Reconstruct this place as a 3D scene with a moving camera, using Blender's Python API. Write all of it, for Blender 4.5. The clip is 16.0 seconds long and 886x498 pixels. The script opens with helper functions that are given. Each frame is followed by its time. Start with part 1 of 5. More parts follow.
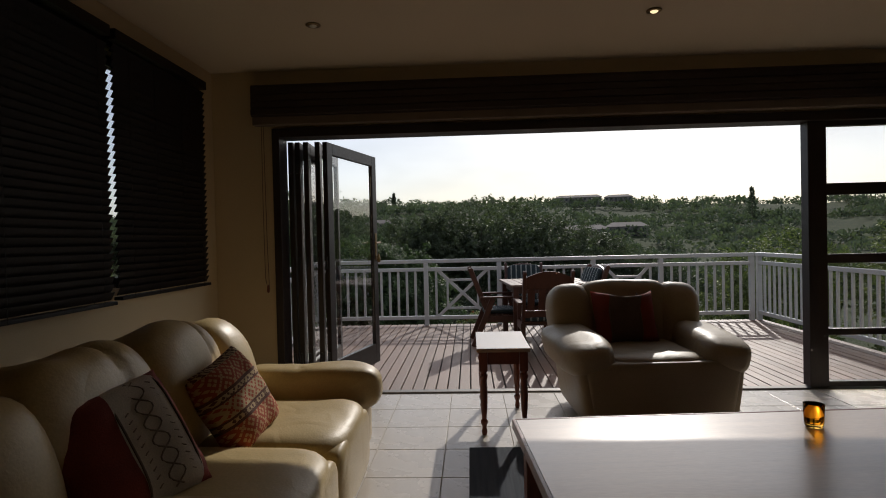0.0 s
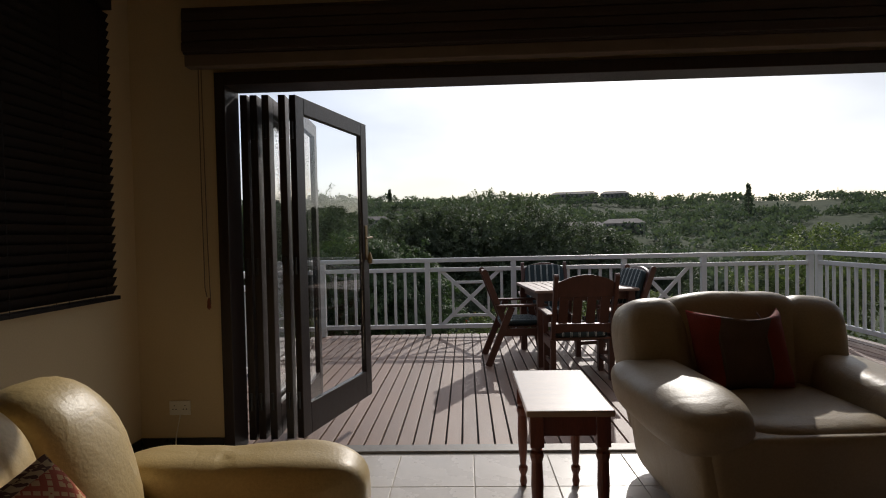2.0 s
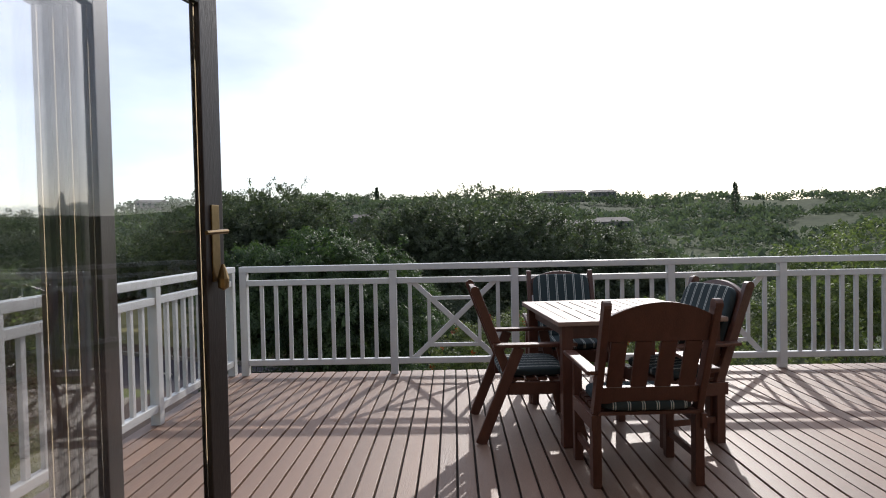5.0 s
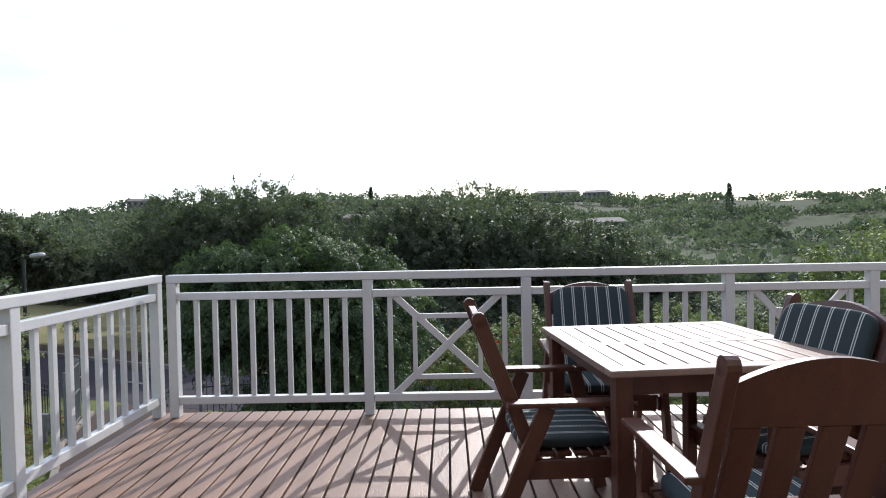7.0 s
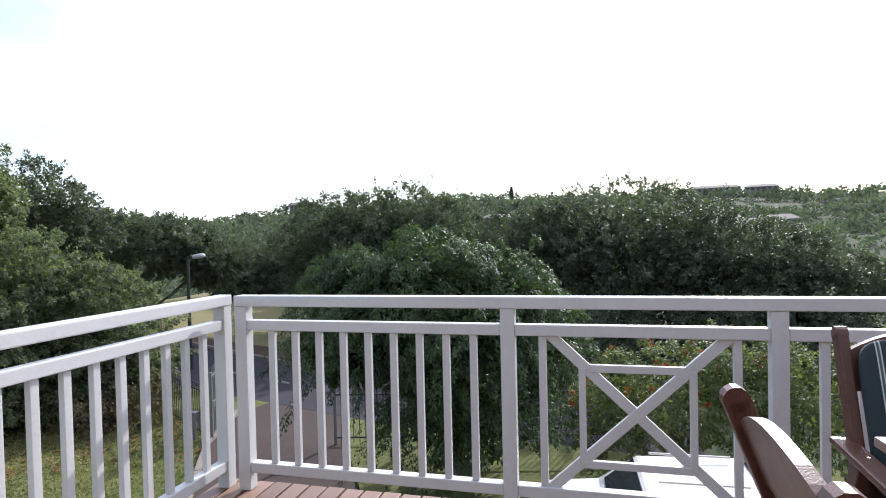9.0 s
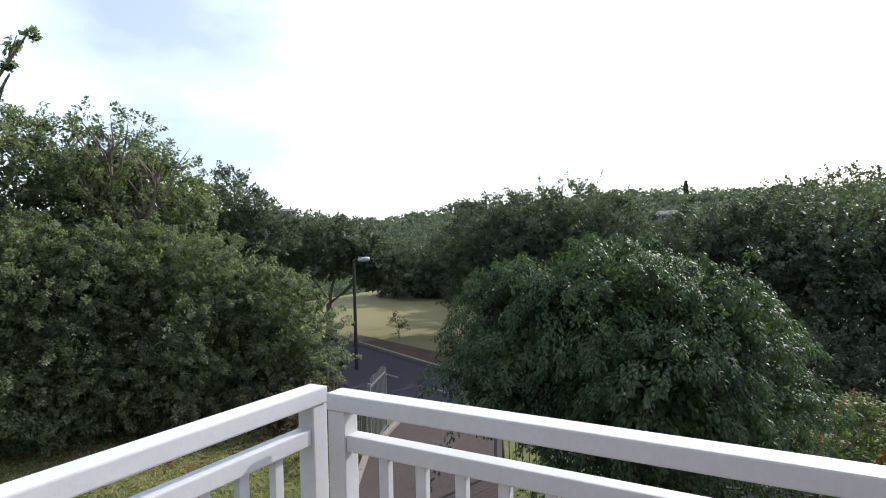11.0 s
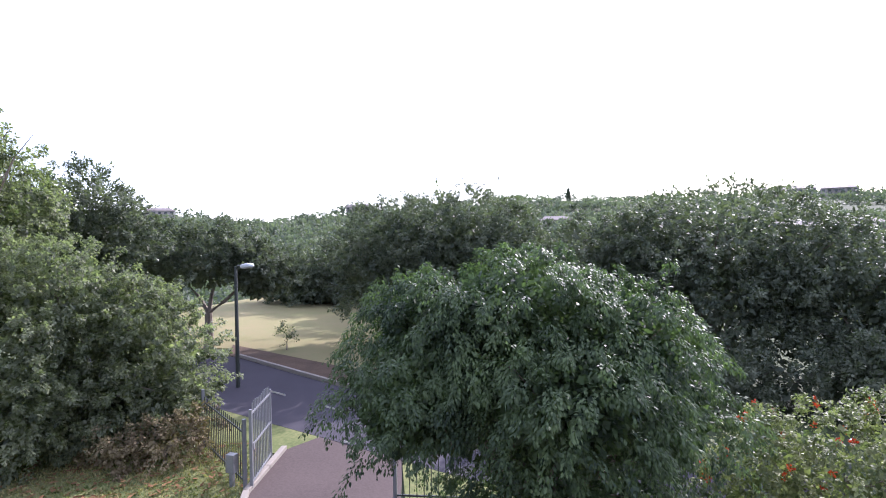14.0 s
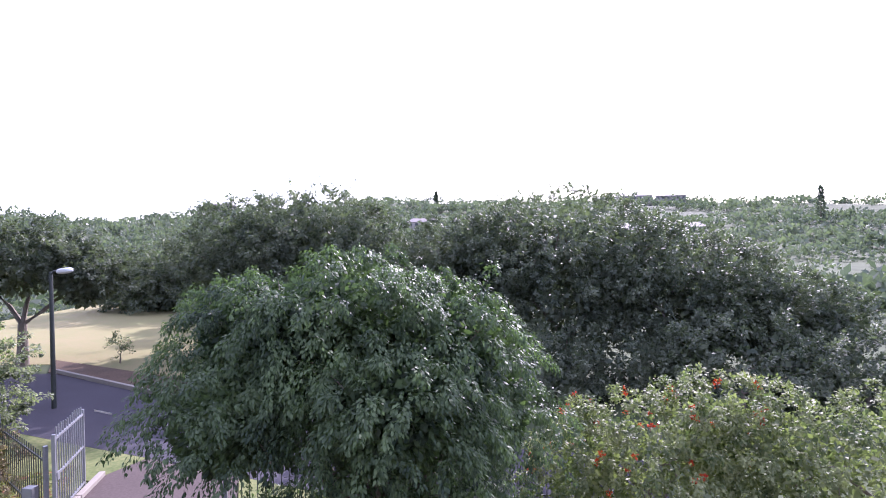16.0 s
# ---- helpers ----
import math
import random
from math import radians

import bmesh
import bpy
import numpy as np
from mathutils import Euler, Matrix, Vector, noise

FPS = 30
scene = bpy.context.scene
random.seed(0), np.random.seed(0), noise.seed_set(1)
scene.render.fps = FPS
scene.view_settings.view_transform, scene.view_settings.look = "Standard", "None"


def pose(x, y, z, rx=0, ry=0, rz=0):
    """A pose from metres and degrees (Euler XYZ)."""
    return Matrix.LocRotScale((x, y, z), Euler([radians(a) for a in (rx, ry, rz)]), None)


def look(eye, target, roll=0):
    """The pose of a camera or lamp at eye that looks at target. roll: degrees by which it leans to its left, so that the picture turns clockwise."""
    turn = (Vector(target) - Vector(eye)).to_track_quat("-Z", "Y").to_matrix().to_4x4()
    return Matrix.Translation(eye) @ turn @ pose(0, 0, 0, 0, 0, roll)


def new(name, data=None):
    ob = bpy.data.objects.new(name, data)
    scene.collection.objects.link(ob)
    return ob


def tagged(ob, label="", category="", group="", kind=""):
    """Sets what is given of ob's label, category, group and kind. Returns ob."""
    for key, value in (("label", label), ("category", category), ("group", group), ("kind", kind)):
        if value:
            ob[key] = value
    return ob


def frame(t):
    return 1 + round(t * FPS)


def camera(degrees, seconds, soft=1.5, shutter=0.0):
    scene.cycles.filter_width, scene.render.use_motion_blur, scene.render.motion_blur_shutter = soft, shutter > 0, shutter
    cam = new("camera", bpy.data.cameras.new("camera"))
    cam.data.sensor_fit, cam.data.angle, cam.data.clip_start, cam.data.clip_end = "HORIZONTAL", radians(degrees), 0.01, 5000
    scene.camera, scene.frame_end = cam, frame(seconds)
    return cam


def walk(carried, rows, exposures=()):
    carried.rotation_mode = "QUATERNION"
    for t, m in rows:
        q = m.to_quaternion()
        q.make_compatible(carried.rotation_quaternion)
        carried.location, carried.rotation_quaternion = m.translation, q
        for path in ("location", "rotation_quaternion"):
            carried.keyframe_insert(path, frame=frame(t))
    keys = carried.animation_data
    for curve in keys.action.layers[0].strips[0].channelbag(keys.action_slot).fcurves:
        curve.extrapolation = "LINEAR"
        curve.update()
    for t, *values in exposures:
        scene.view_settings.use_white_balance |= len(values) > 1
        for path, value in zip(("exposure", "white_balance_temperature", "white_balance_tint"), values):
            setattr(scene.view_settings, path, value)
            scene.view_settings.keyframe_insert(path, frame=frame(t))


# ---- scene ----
cam = camera(75.2, 16.0, soft=1.05)
METRES, EYE, TILT, LEAN, TURN = 9.8, 1.22, 0.0, 0.0, 2.7
ROWS = [
    (0.0, 0.0, 0.0, 0.0, -0.02, -0.91, 1.33),
    (0.5, -0.004, 0.031, -0.0013, -0.02, -1.06, 1.25),
    (1.0, -0.0099, 0.0666, -0.0004, -0.07, -1.15, 1.28),
    (1.5, -0.0126, 0.1023, -0.003, -0.27, -1.2, 1.27),
    (2.0, -0.0125, 0.1424, -0.0015, -0.44, -1.26, 1.28),
    (2.5, -0.0127, 0.1839, -0.0024, -0.59, -1.35, 1.28),
    (3.0, -0.0099, 0.2229, -0.0043, -0.86, -1.38, 1.27),
    (3.5, -0.0048, 0.2644, -0.0034, -0.93, -1.41, 1.29),
    (4.0, -0.0015, 0.3061, -0.0037, -1.08, -1.41, 1.27),
    (6.5, 0.0132, 0.4825, -0.0036, -2.28, -1.52, 1.11),
    (7.0, 0.012, 0.5151, -0.0046, -2.23, -1.47, 1.07),
    (7.5, 0.0081, 0.5508, -0.0038, -1.87, -1.48, 1.05),
    (8.0, 0.0067, 0.5924, -0.0037, 1.06, -1.4, 1.1),
    (8.5, 0.0047, 0.6318, -0.0056, 7.36, -1.23, 1.24),
    (9.0, -0.0021, 0.6701, -0.0019, 11.7, -1.19, 1.32),
    (9.5, -0.0099, 0.7096, 0.0032, 18.24, -1.06, 1.39),
    (10.0, -0.0223, 0.7414, 0.01, 24.35, -1.03, 1.51),
    (12.5, -0.1035, 0.8842, 0.0252, 28.66, -1.03, 1.29),
    (13.0, -0.1124, 0.8934, 0.027, 27.12, -1.03, 1.18),
    (13.5, -0.1165, 0.8987, 0.0281, 22.34, -1.02, 1.04),
    (14.0, -0.1112, 0.9029, 0.0277, 17.06, -0.94, 0.91),
    (14.5, -0.0971, 0.9078, 0.0282, 13.57, -0.86, 0.88),
    (15.0, -0.0837, 0.914, 0.0273, 10.8, -0.84, 0.87),
    (15.5, -0.0705, 0.9251, 0.0277, 7.73, -0.88, 0.83),
    (16.0, -0.0573, 0.9308, 0.0278, 4.16, -0.97, 0.8),
]
walk(cam, [(t, pose(0, 0, EYE, TILT, LEAN, TURN) @ pose(METRES * x, METRES * y, METRES * z, 90 + pitch, roll, yaw)) for t, x, y, z, yaw, pitch, roll in ROWS],
     exposures=[(0, -0.84, 6400, 12), (2.5, -0.68, 6400, 12), (4, -0.42, 6350, 12), (6.5, 0.22, 6050, 12), (9, 0.62, 6000, 16), (10, 0.42, 6050, 14), (12.5, 0.48, 6050, 16), (13.5, 0.92, 6000, 18), (14.5, 1.82, 5500, 40), (15, 1.92, 5500, 40), (16, 1.66, 5600, 40)])

# ---- world, sun, exposure ----
SUN_AZ, SUN_EL = 16.0, 31.0   # degrees right of straight ahead, and up
world = bpy.data.worlds.new("world")
scene.world = world
world.use_nodes = True
wn, wl = world.node_tree.nodes, world.node_tree.links
sky = wn.new("ShaderNodeTexSky")
sky.sky_type, sky.sun_disc = "NISHITA", False
sky.sun_elevation, sky.sun_rotation = radians(SUN_EL), radians(SUN_AZ)
sky.dust_density, sky.air_density, sky.ozone_density = 1.2, 1.0, 1.5
cloud_tc, cloud_map, cloud, cloud_amount, cloud_mix = wn.new("ShaderNodeTexCoord"), wn.new("ShaderNodeMapping"), wn.new("ShaderNodeTexNoise"), wn.new("ShaderNodeMapRange"), wn.new("ShaderNodeMix")
cloud_map.inputs["Scale"].default_value = (1, 1, 2.6)
cloud.inputs["Scale"].default_value, cloud.inputs["Detail"].default_value, cloud.inputs["Roughness"].default_value = 2.3, 6, 0.5
cloud_amount.inputs["From Min"].default_value, cloud_amount.inputs["From Max"].default_value = 0.36, 0.62
cloud_amount.inputs["To Min"].default_value, cloud_amount.inputs["To Max"].default_value = 0.45, 0.95
cloud_mix.data_type, cloud_mix.blend_type = "RGBA", "ADD"
cloud_mix.inputs["B"].default_value = (7.5, 7.7, 8.0, 1)
wl.new(cloud_tc.outputs["Generated"], cloud_map.inputs[0]), wl.new(cloud_map.outputs[0], cloud.inputs[0]), wl.new(cloud.outputs[0], cloud_amount.inputs[0])
toward, glow, veil = wn.new("ShaderNodeVectorMath"), wn.new("ShaderNodeMapRange"), wn.new("ShaderNodeMath")
toward.operation, veil.operation = "DOT_PRODUCT", "MULTIPLY"
toward.inputs[1].default_value = (math.sin(radians(SUN_AZ)) * math.cos(radians(SUN_EL)), math.cos(radians(SUN_AZ)) * math.cos(radians(SUN_EL)), math.sin(radians(SUN_EL)))
glow.inputs["From Min"].default_value, glow.inputs["To Min"].default_value, glow.inputs["To Max"].default_value = -0.6, 0.5, 1.2
wl.new(cloud_tc.outputs["Generated"], toward.inputs[0]), wl.new(toward.outputs["Value"], glow.inputs[0])
wl.new(glow.outputs[0], veil.inputs[0]), wl.new(cloud_amount.outputs[0], veil.inputs[1])
cloud_mix.clamp_factor = False
wl.new(veil.outputs[0], cloud_mix.inputs["Factor"]), wl.new(sky.outputs[0], cloud_mix.inputs["A"])
wl.new(cloud_mix.outputs["Result"], wn["Background"].inputs[0])
wn["Background"].inputs[1].default_value = 0.10
sun = new("sun", bpy.data.lights.new("sun", "SUN"))
sun.data.energy, sun.data.angle, sun.data.color = 4.0, radians(0.6), (1.0, 0.95, 0.86)
sun_way = Vector((math.sin(radians(SUN_AZ)) * math.cos(radians(SUN_EL)), math.cos(radians(SUN_AZ)) * math.cos(radians(SUN_EL)), math.sin(radians(SUN_EL))))
sun.matrix_world = look((0, 0, 30), Vector((0, 0, 30)) - sun_way)


# ---- materials ----
def material(name, colour, rough=0.5, metal=0.0, vary=0.15, scale=8.0, fine=60.0, bump=0.1, stretch=(1, 1, 1), island=0.0, per_object=0.0, spec=0.5, second=None):
    """A surface with broad and fine variation, relief, and a change from piece to piece."""
    m = bpy.data.materials.new(name)
    m.use_nodes = True
    n, l = m.node_tree.nodes, m.node_tree.links
    b = n["Principled BSDF"]
    b.inputs["Roughness"].default_value, b.inputs["Metallic"].default_value = rough, metal
    b.inputs["Specular IOR Level"].default_value = spec
    tc, mp = n.new("ShaderNodeTexCoord"), n.new("ShaderNodeMapping")
    mp.inputs["Scale"].default_value = stretch
    l.new(tc.outputs["Object"], mp.inputs[0])
    big, small = n.new("ShaderNodeTexNoise"), n.new("ShaderNodeTexNoise")
    big.inputs["Scale"].default_value, small.inputs["Scale"].default_value = scale, fine
    big.inputs["Detail"].default_value, small.inputs["Detail"].default_value = 5, 4
    l.new(mp.outputs[0], big.inputs[0]), l.new(mp.outputs[0], small.inputs[0])
    add = n.new("ShaderNodeMath")
    add.operation = "ADD"
    l.new(big.outputs[0], add.inputs[0]), l.new(small.outputs[0], add.inputs[1])
    value = add.outputs[0]
    if per_object or island:
        r = n.new("ShaderNodeObjectInfo") if per_object else n.new("ShaderNodeNewGeometry")
        k = n.new("ShaderNodeMath")
        k.operation = "MULTIPLY_ADD"
        k.inputs[1].default_value = per_object or island
        l.new(r.outputs["Random" if per_object else "Random Per Island"], k.inputs[0]), l.new(value, k.inputs[2])
        value = k.outputs[0]
    ramp = n.new("ShaderNodeMapRange")
    ramp.inputs["From Min"].default_value, ramp.inputs["From Max"].default_value = 0.6, 1.4 + max(per_object, island)
    l.new(value, ramp.inputs[0])
    mix = n.new("ShaderNodeMix")
    mix.data_type = "RGBA"
    lo = [c * (1 - vary) for c in colour]
    hi = second or [min(1, c * (1 + vary)) for c in colour]
    mix.inputs["A"].default_value, mix.inputs["B"].default_value = (*lo, 1), (*hi, 1)
    l.new(ramp.outputs[0], mix.inputs["Factor"]), l.new(mix.outputs["Result"], b.inputs["Base Color"])
    rr = n.new("ShaderNodeMapRange")
    rr.inputs["To Min"].default_value, rr.inputs["To Max"].default_value = max(0.02, rough - 0.08), min(1, rough + 0.08)
    l.new(big.outputs[0], rr.inputs[0]), l.new(rr.outputs[0], b.inputs["Roughness"])
    if bump:
        bp = n.new("ShaderNodeBump")
        bp.inputs["Strength"].default_value, bp.inputs["Distance"].default_value = bump, 0.01
        l.new(small.outputs[0], bp.inputs["Height"]), l.new(bp.outputs[0], b.inputs["Normal"])
    return m


def leafy(name, dark, light, through_light=0.4, rough=0.65, patch=0.9, spec=0.08):
    """Leaves: colour changes from leaf to leaf, and some light comes through."""
    m = bpy.data.materials.new(name)
    m.use_nodes = True
    n, l = m.node_tree.nodes, m.node_tree.links
    b, out = n["Principled BSDF"], n["Material Output"]
    g, mix = n.new("ShaderNodeNewGeometry"), n.new("ShaderNodeMix")
    mix.data_type = "RGBA"
    mix.inputs["A"].default_value, mix.inputs["B"].default_value = (*dark, 1), (*light, 1)
    tc, ns, k1, k2 = n.new("ShaderNodeTexCoord"), n.new("ShaderNodeTexNoise"), n.new("ShaderNodeMath"), n.new("ShaderNodeMath")
    ns.inputs["Scale"].default_value, ns.inputs["Detail"].default_value = patch, 3
    k1.operation, k2.operation = "MULTIPLY_ADD", "MULTIPLY_ADD"
    k1.inputs[1].default_value, k1.inputs[2].default_value, k2.inputs[1].default_value = 2.2, -0.9, 0.65
    l.new(tc.outputs["Object"], ns.inputs[0]), l.new(ns.outputs[0], k1.inputs[0])
    l.new(g.outputs["Random Per Island"], k2.inputs[0]), l.new(k1.outputs[0], k2.inputs[2])
    k2.use_clamp = True
    l.new(k2.outputs[0], mix.inputs["Factor"]), l.new(mix.outputs["Result"], b.inputs["Base Color"])
    b.inputs["Roughness"].default_value, b.inputs["Specular IOR Level"].default_value = rough, spec
    t, s, br = n.new("ShaderNodeBsdfTranslucent"), n.new("ShaderNodeMixShader"), n.new("ShaderNodeMix")
    br.data_type, br.blend_type = "RGBA", "MULTIPLY"
    br.inputs["Factor"].default_value, br.inputs["B"].default_value = 1, (1.2, 1.5, 0.75, 1)
    l.new(mix.outputs["Result"], br.inputs["A"]), l.new(br.outputs["Result"], t.inputs[0])
    s.inputs[0].default_value = through_light
    l.new(b.outputs[0], s.inputs[1]), l.new(t.outputs[0], s.inputs[2]), l.new(s.outputs[0], out.inputs[0])
    return m


def glass(name, tint=(1, 1, 1), rough=0.0):
    m = bpy.data.materials.new(name)
    m.use_nodes = True
    b = m.node_tree.nodes["Principled BSDF"]
    b.inputs["Base Color"].default_value = (*tint, 1)
    b.inputs["Transmission Weight"].default_value, b.inputs["Roughness"].default_value, b.inputs["IOR"].default_value = 1, rough, 1.45
    return m


M_WALL = material("cream_paint", (0.54, 0.42, 0.25), 0.7, vary=0.06, scale=1.5, fine=120, bump=0.05)
M_CEIL = material("ceiling_paint", (0.56, 0.46, 0.33), 0.8, vary=0.05, scale=1.2, fine=90, bump=0.04)
M_TILE = material("ceramic_tile", (0.56, 0.51, 0.45), 0.28, vary=0.10, scale=5, fine=50, bump=0.02, per_object=0.3)
M_GROUT = material("grout", (0.50, 0.46, 0.40), 0.9, vary=0.2)
M_SKIRT = material("black_skirting", (0.02, 0.017, 0.015), 0.3, vary=0.3)
M_DARK = material("dark_stained_wood", (0.024, 0.014, 0.010), 0.45, vary=0.4, scale=4, fine=40, bump=0.15, stretch=(6, 6, 0.6))
M_BLIND = material("dark_blind_slat", (0.012, 0.008, 0.006), 0.5, vary=0.35, scale=6, fine=60, bump=0.1, stretch=(1, 0.3, 4), per_object=0.3, spec=0.15)
M_CANE = material("dark_woven_blind", (0.035, 0.020, 0.012), 0.6, vary=0.5, scale=5, fine=90, bump=0.4, stretch=(0.4, 1, 12))
M_HEM = material("blind_hem_cloth", (0.14, 0.10, 0.07), 0.8, vary=0.2, fine=200)
M_LEATHER = material("tan_leather", (0.50, 0.37, 0.17), 0.45, vary=0.14, scale=3, fine=110, bump=0.12)
M_LEATHER2 = material("beige_leather", (0.36, 0.28, 0.17), 0.46, vary=0.14, scale=3, fine=110, bump=0.12)


def creases(m):
    """Soft wrinkles of worn leather, laid under the grain."""
    n, l = m.node_tree.nodes, m.node_tree.links
    grain = [k for k in n if k.type == "BUMP"][0]
    tc, ns, mt, bp = n.new("ShaderNodeTexCoord"), n.new("ShaderNodeTexNoise"), n.new("ShaderNodeMath"), n.new("ShaderNodeBump")
    ns.inputs["Scale"].default_value, ns.inputs["Detail"].default_value, ns.inputs["Distortion"].default_value = 4.5, 1.5, 0.5
    mt.operation = "PINGPONG"
    mt.inputs[1].default_value = 0.14
    bp.inputs["Strength"].default_value, bp.inputs["Distance"].default_value = 0.22, 0.05
    l.new(tc.outputs["Object"], ns.inputs[0]), l.new(ns.outputs[0], mt.inputs[0]), l.new(mt.outputs[0], bp.inputs["Height"])
    l.new(bp.outputs[0], grain.inputs["Normal"])


creases(M_LEATHER)
creases(M_LEATHER2)
M_RED = material("red_cloth", (0.24, 0.038, 0.024), 0.85, vary=0.3, fine=220, bump=0.3)
M_GREYCLOTH = material("grey_cloth", (0.55, 0.48, 0.39), 0.85, vary=0.25, fine=220, bump=0.3)
M_THREAD = material("taupe_thread", (0.20, 0.15, 0.11), 0.8, vary=0.2, fine=200)
M_TAUPE = material("dark_taupe_cloth", (0.13, 0.085, 0.065), 0.85, vary=0.3, fine=220, bump=0.3)
M_PINE = material("varnished_wood", (0.44, 0.30, 0.19), 0.32, vary=0.16, scale=3, fine=30, bump=0.05, stretch=(1, 8, 8))
M_REDWOOD = material("reddish_varnished_wood", (0.17, 0.045, 0.022), 0.3, vary=0.35, scale=4, fine=40, bump=0.1, stretch=(8, 8, 0.8))
M_RUG = material("blue_rug", (0.05, 0.07, 0.11), 0.95, vary=0.6, scale=4, fine=150, bump=0.5, stretch=(14, 0.5, 1), second=(0.10, 0.11, 0.13))
M_DECK = material("weathered_deck_board", (0.215, 0.13, 0.09), 0.5, vary=0.38, scale=3, fine=45, bump=0.25, stretch=(7, 0.7, 7), per_object=0.9)
M_JOIST = material("deck_joist", (0.06, 0.045, 0.035), 0.8, vary=0.3)
M_WHITE = material("white_rail_paint", (0.57, 0.57, 0.56), 0.4, vary=0.06, scale=6, fine=60, bump=0.06)
M_TEAK = material("dark_teak", (0.088, 0.034, 0.022), 0.38, vary=0.35, scale=4, fine=50, bump=0.12, stretch=(5, 5, 1))
M_TEAKTOP = material("worn_teak_top", (0.25, 0.175, 0.14), 0.5, vary=0.25, scale=4, fine=50, bump=0.15, stretch=(1, 6, 6), per_object=0.4)
M_METAL = material("brushed_metal", (0.5, 0.48, 0.44), 0.35, 0.9, vary=0.1)
M_TRACK = material("dull_aluminium", (0.16, 0.145, 0.13), 0.5, 0.3, vary=0.2)
M_BRASS = material("aged_brass", (0.22, 0.15, 0.07), 0.35, 0.9, vary=0.2)
M_PLASTIC = material("white_plastic", (0.7, 0.66, 0.56), 0.4, vary=0.03)
M_PINE.node_tree.nodes["Principled BSDF"].inputs["Coat Weight"].default_value = 0.9
M_PINE.node_tree.nodes["Principled BSDF"].inputs["Coat Roughness"].default_value = 0.18
M_BLACK = material("black_plastic", (0.02, 0.02, 0.02), 0.4, vary=0.2)
M_GATE = material("galvanised_steel", (0.20, 0.205, 0.21), 0.45, 0.4, vary=0.15)
M_FENCE = material("dark_fence_paint", (0.03, 0.035, 0.03), 0.5, vary=0.3)
M_ASPHALT = material("asphalt", (0.052, 0.048, 0.056), 0.9, vary=0.25, scale=0.6, fine=25, bump=0.3, spec=0.08)
M_DRIVE = material("worn_driveway", (0.078, 0.061, 0.055), 0.9, vary=0.25, scale=0.5, fine=20, bump=0.3, spec=0.08)
# brown soil, its colour darkened to stand in for shade on the bank
M_SHADED_SOIL = material("shaded_bare_soil", (0.085, 0.060, 0.042), 0.95, vary=0.35, scale=1.2, fine=14, bump=0.5, spec=0.08)
M_KERB = material("concrete_kerb", (0.21, 0.185, 0.15), 0.85, vary=0.2, scale=2)
M_GRASS = material("lawn_grass", (0.085, 0.13, 0.042), 0.95, vary=0.35, scale=0.7, fine=9, bump=0.6, second=(0.19, 0.185, 0.08), spec=0.08)
M_DRYGRASS = material("dry_field_grass", (0.29, 0.235, 0.125), 0.95, vary=0.25, scale=0.35, fine=6, bump=0.5, second=(0.17, 0.175, 0.075), spec=0.08)
M_HILL = material("hillside_grass", (0.042, 0.060, 0.030), 0.95, vary=0.4, scale=0.02, fine=0.3, bump=0.0, second=(0.085, 0.10, 0.05), spec=0.08)
M_BARK = material("grey_bark", (0.16, 0.13, 0.10), 0.9, vary=0.35, scale=5, fine=40, bump=0.6, stretch=(3, 3, 0.6))
M_CARWHITE = material("white_car_paint", (0.75, 0.75, 0.74), 0.22, vary=0.02, bump=0)
M_CARGLASS = material("car_glass", (0.02, 0.025, 0.03), 0.08, vary=0.1, bump=0)
M_GLASS = glass("window_glass")
M_AMBER = glass("amber_glass", (1.0, 0.60, 0.12), 0.08)
M_AMBER.node_tree.nodes["Principled BSDF"].inputs["IOR"].default_value = 1.15
# emission stands in for light reflected off the bulb
M_BULB_GLINT = bpy.data.materials.new("bulb_glint_glow")
M_BULB_GLINT.use_nodes = True
M_BULB_GLINT.node_tree.nodes["Principled BSDF"].inputs["Emission Color"].default_value = (1.0, 0.75, 0.40, 1)
M_BULB_GLINT.node_tree.nodes["Principled BSDF"].inputs["Emission Strength"].default_value = 2.2
M_LEAF_WEEP = leafy("weeping_leaves", (0.026, 0.042, 0.026), (0.105, 0.145, 0.065), 0.36, 0.5, 1.1, 0.2)
M_LEAF_DARK = leafy("dark_leaves", (0.056, 0.070, 0.050), (0.16, 0.175, 0.115), 0.26, 0.55, 0.8, 0.10)
M_LEAF_MID = leafy("bush_leaves", (0.066, 0.080, 0.052), (0.24, 0.255, 0.155), 0.48, 0.5, 2.2, 0.22)
M_LEAF_LIGHT = leafy("pale_leaves", (0.075, 0.10, 0.045), (0.23, 0.24, 0.115), 0.36, 0.55, 1.8, 0.12)
# distant leaves: paler and greyer, with the aerial haze put into the colour
M_LEAF_HAZED = leafy("hazed_far_leaves", (0.075, 0.092, 0.070), (0.16, 0.178, 0.13), 0.25, 0.7, 0.03, 0.10)
M_LEAF_DRY = leafy("dry_leaves", (0.10, 0.075, 0.045), (0.26, 0.21, 0.12), 0.25, 0.7, 1.5, 0.1)
M_PETAL = leafy("red_petals", (0.30, 0.03, 0.015), (0.45, 0.07, 0.03), 0.3)
M_HOUSE = material("far_plaster", (0.27, 0.24, 0.21), 0.8, vary=0.1, scale=0.3)
M_ROOF = material("far_roof_tile", (0.15, 0.125, 0.115), 0.8, vary=0.2, scale=0.5)
M_FARGLASS = material("far_window", (0.03, 0.035, 0.04), 0.2, vary=0.1)


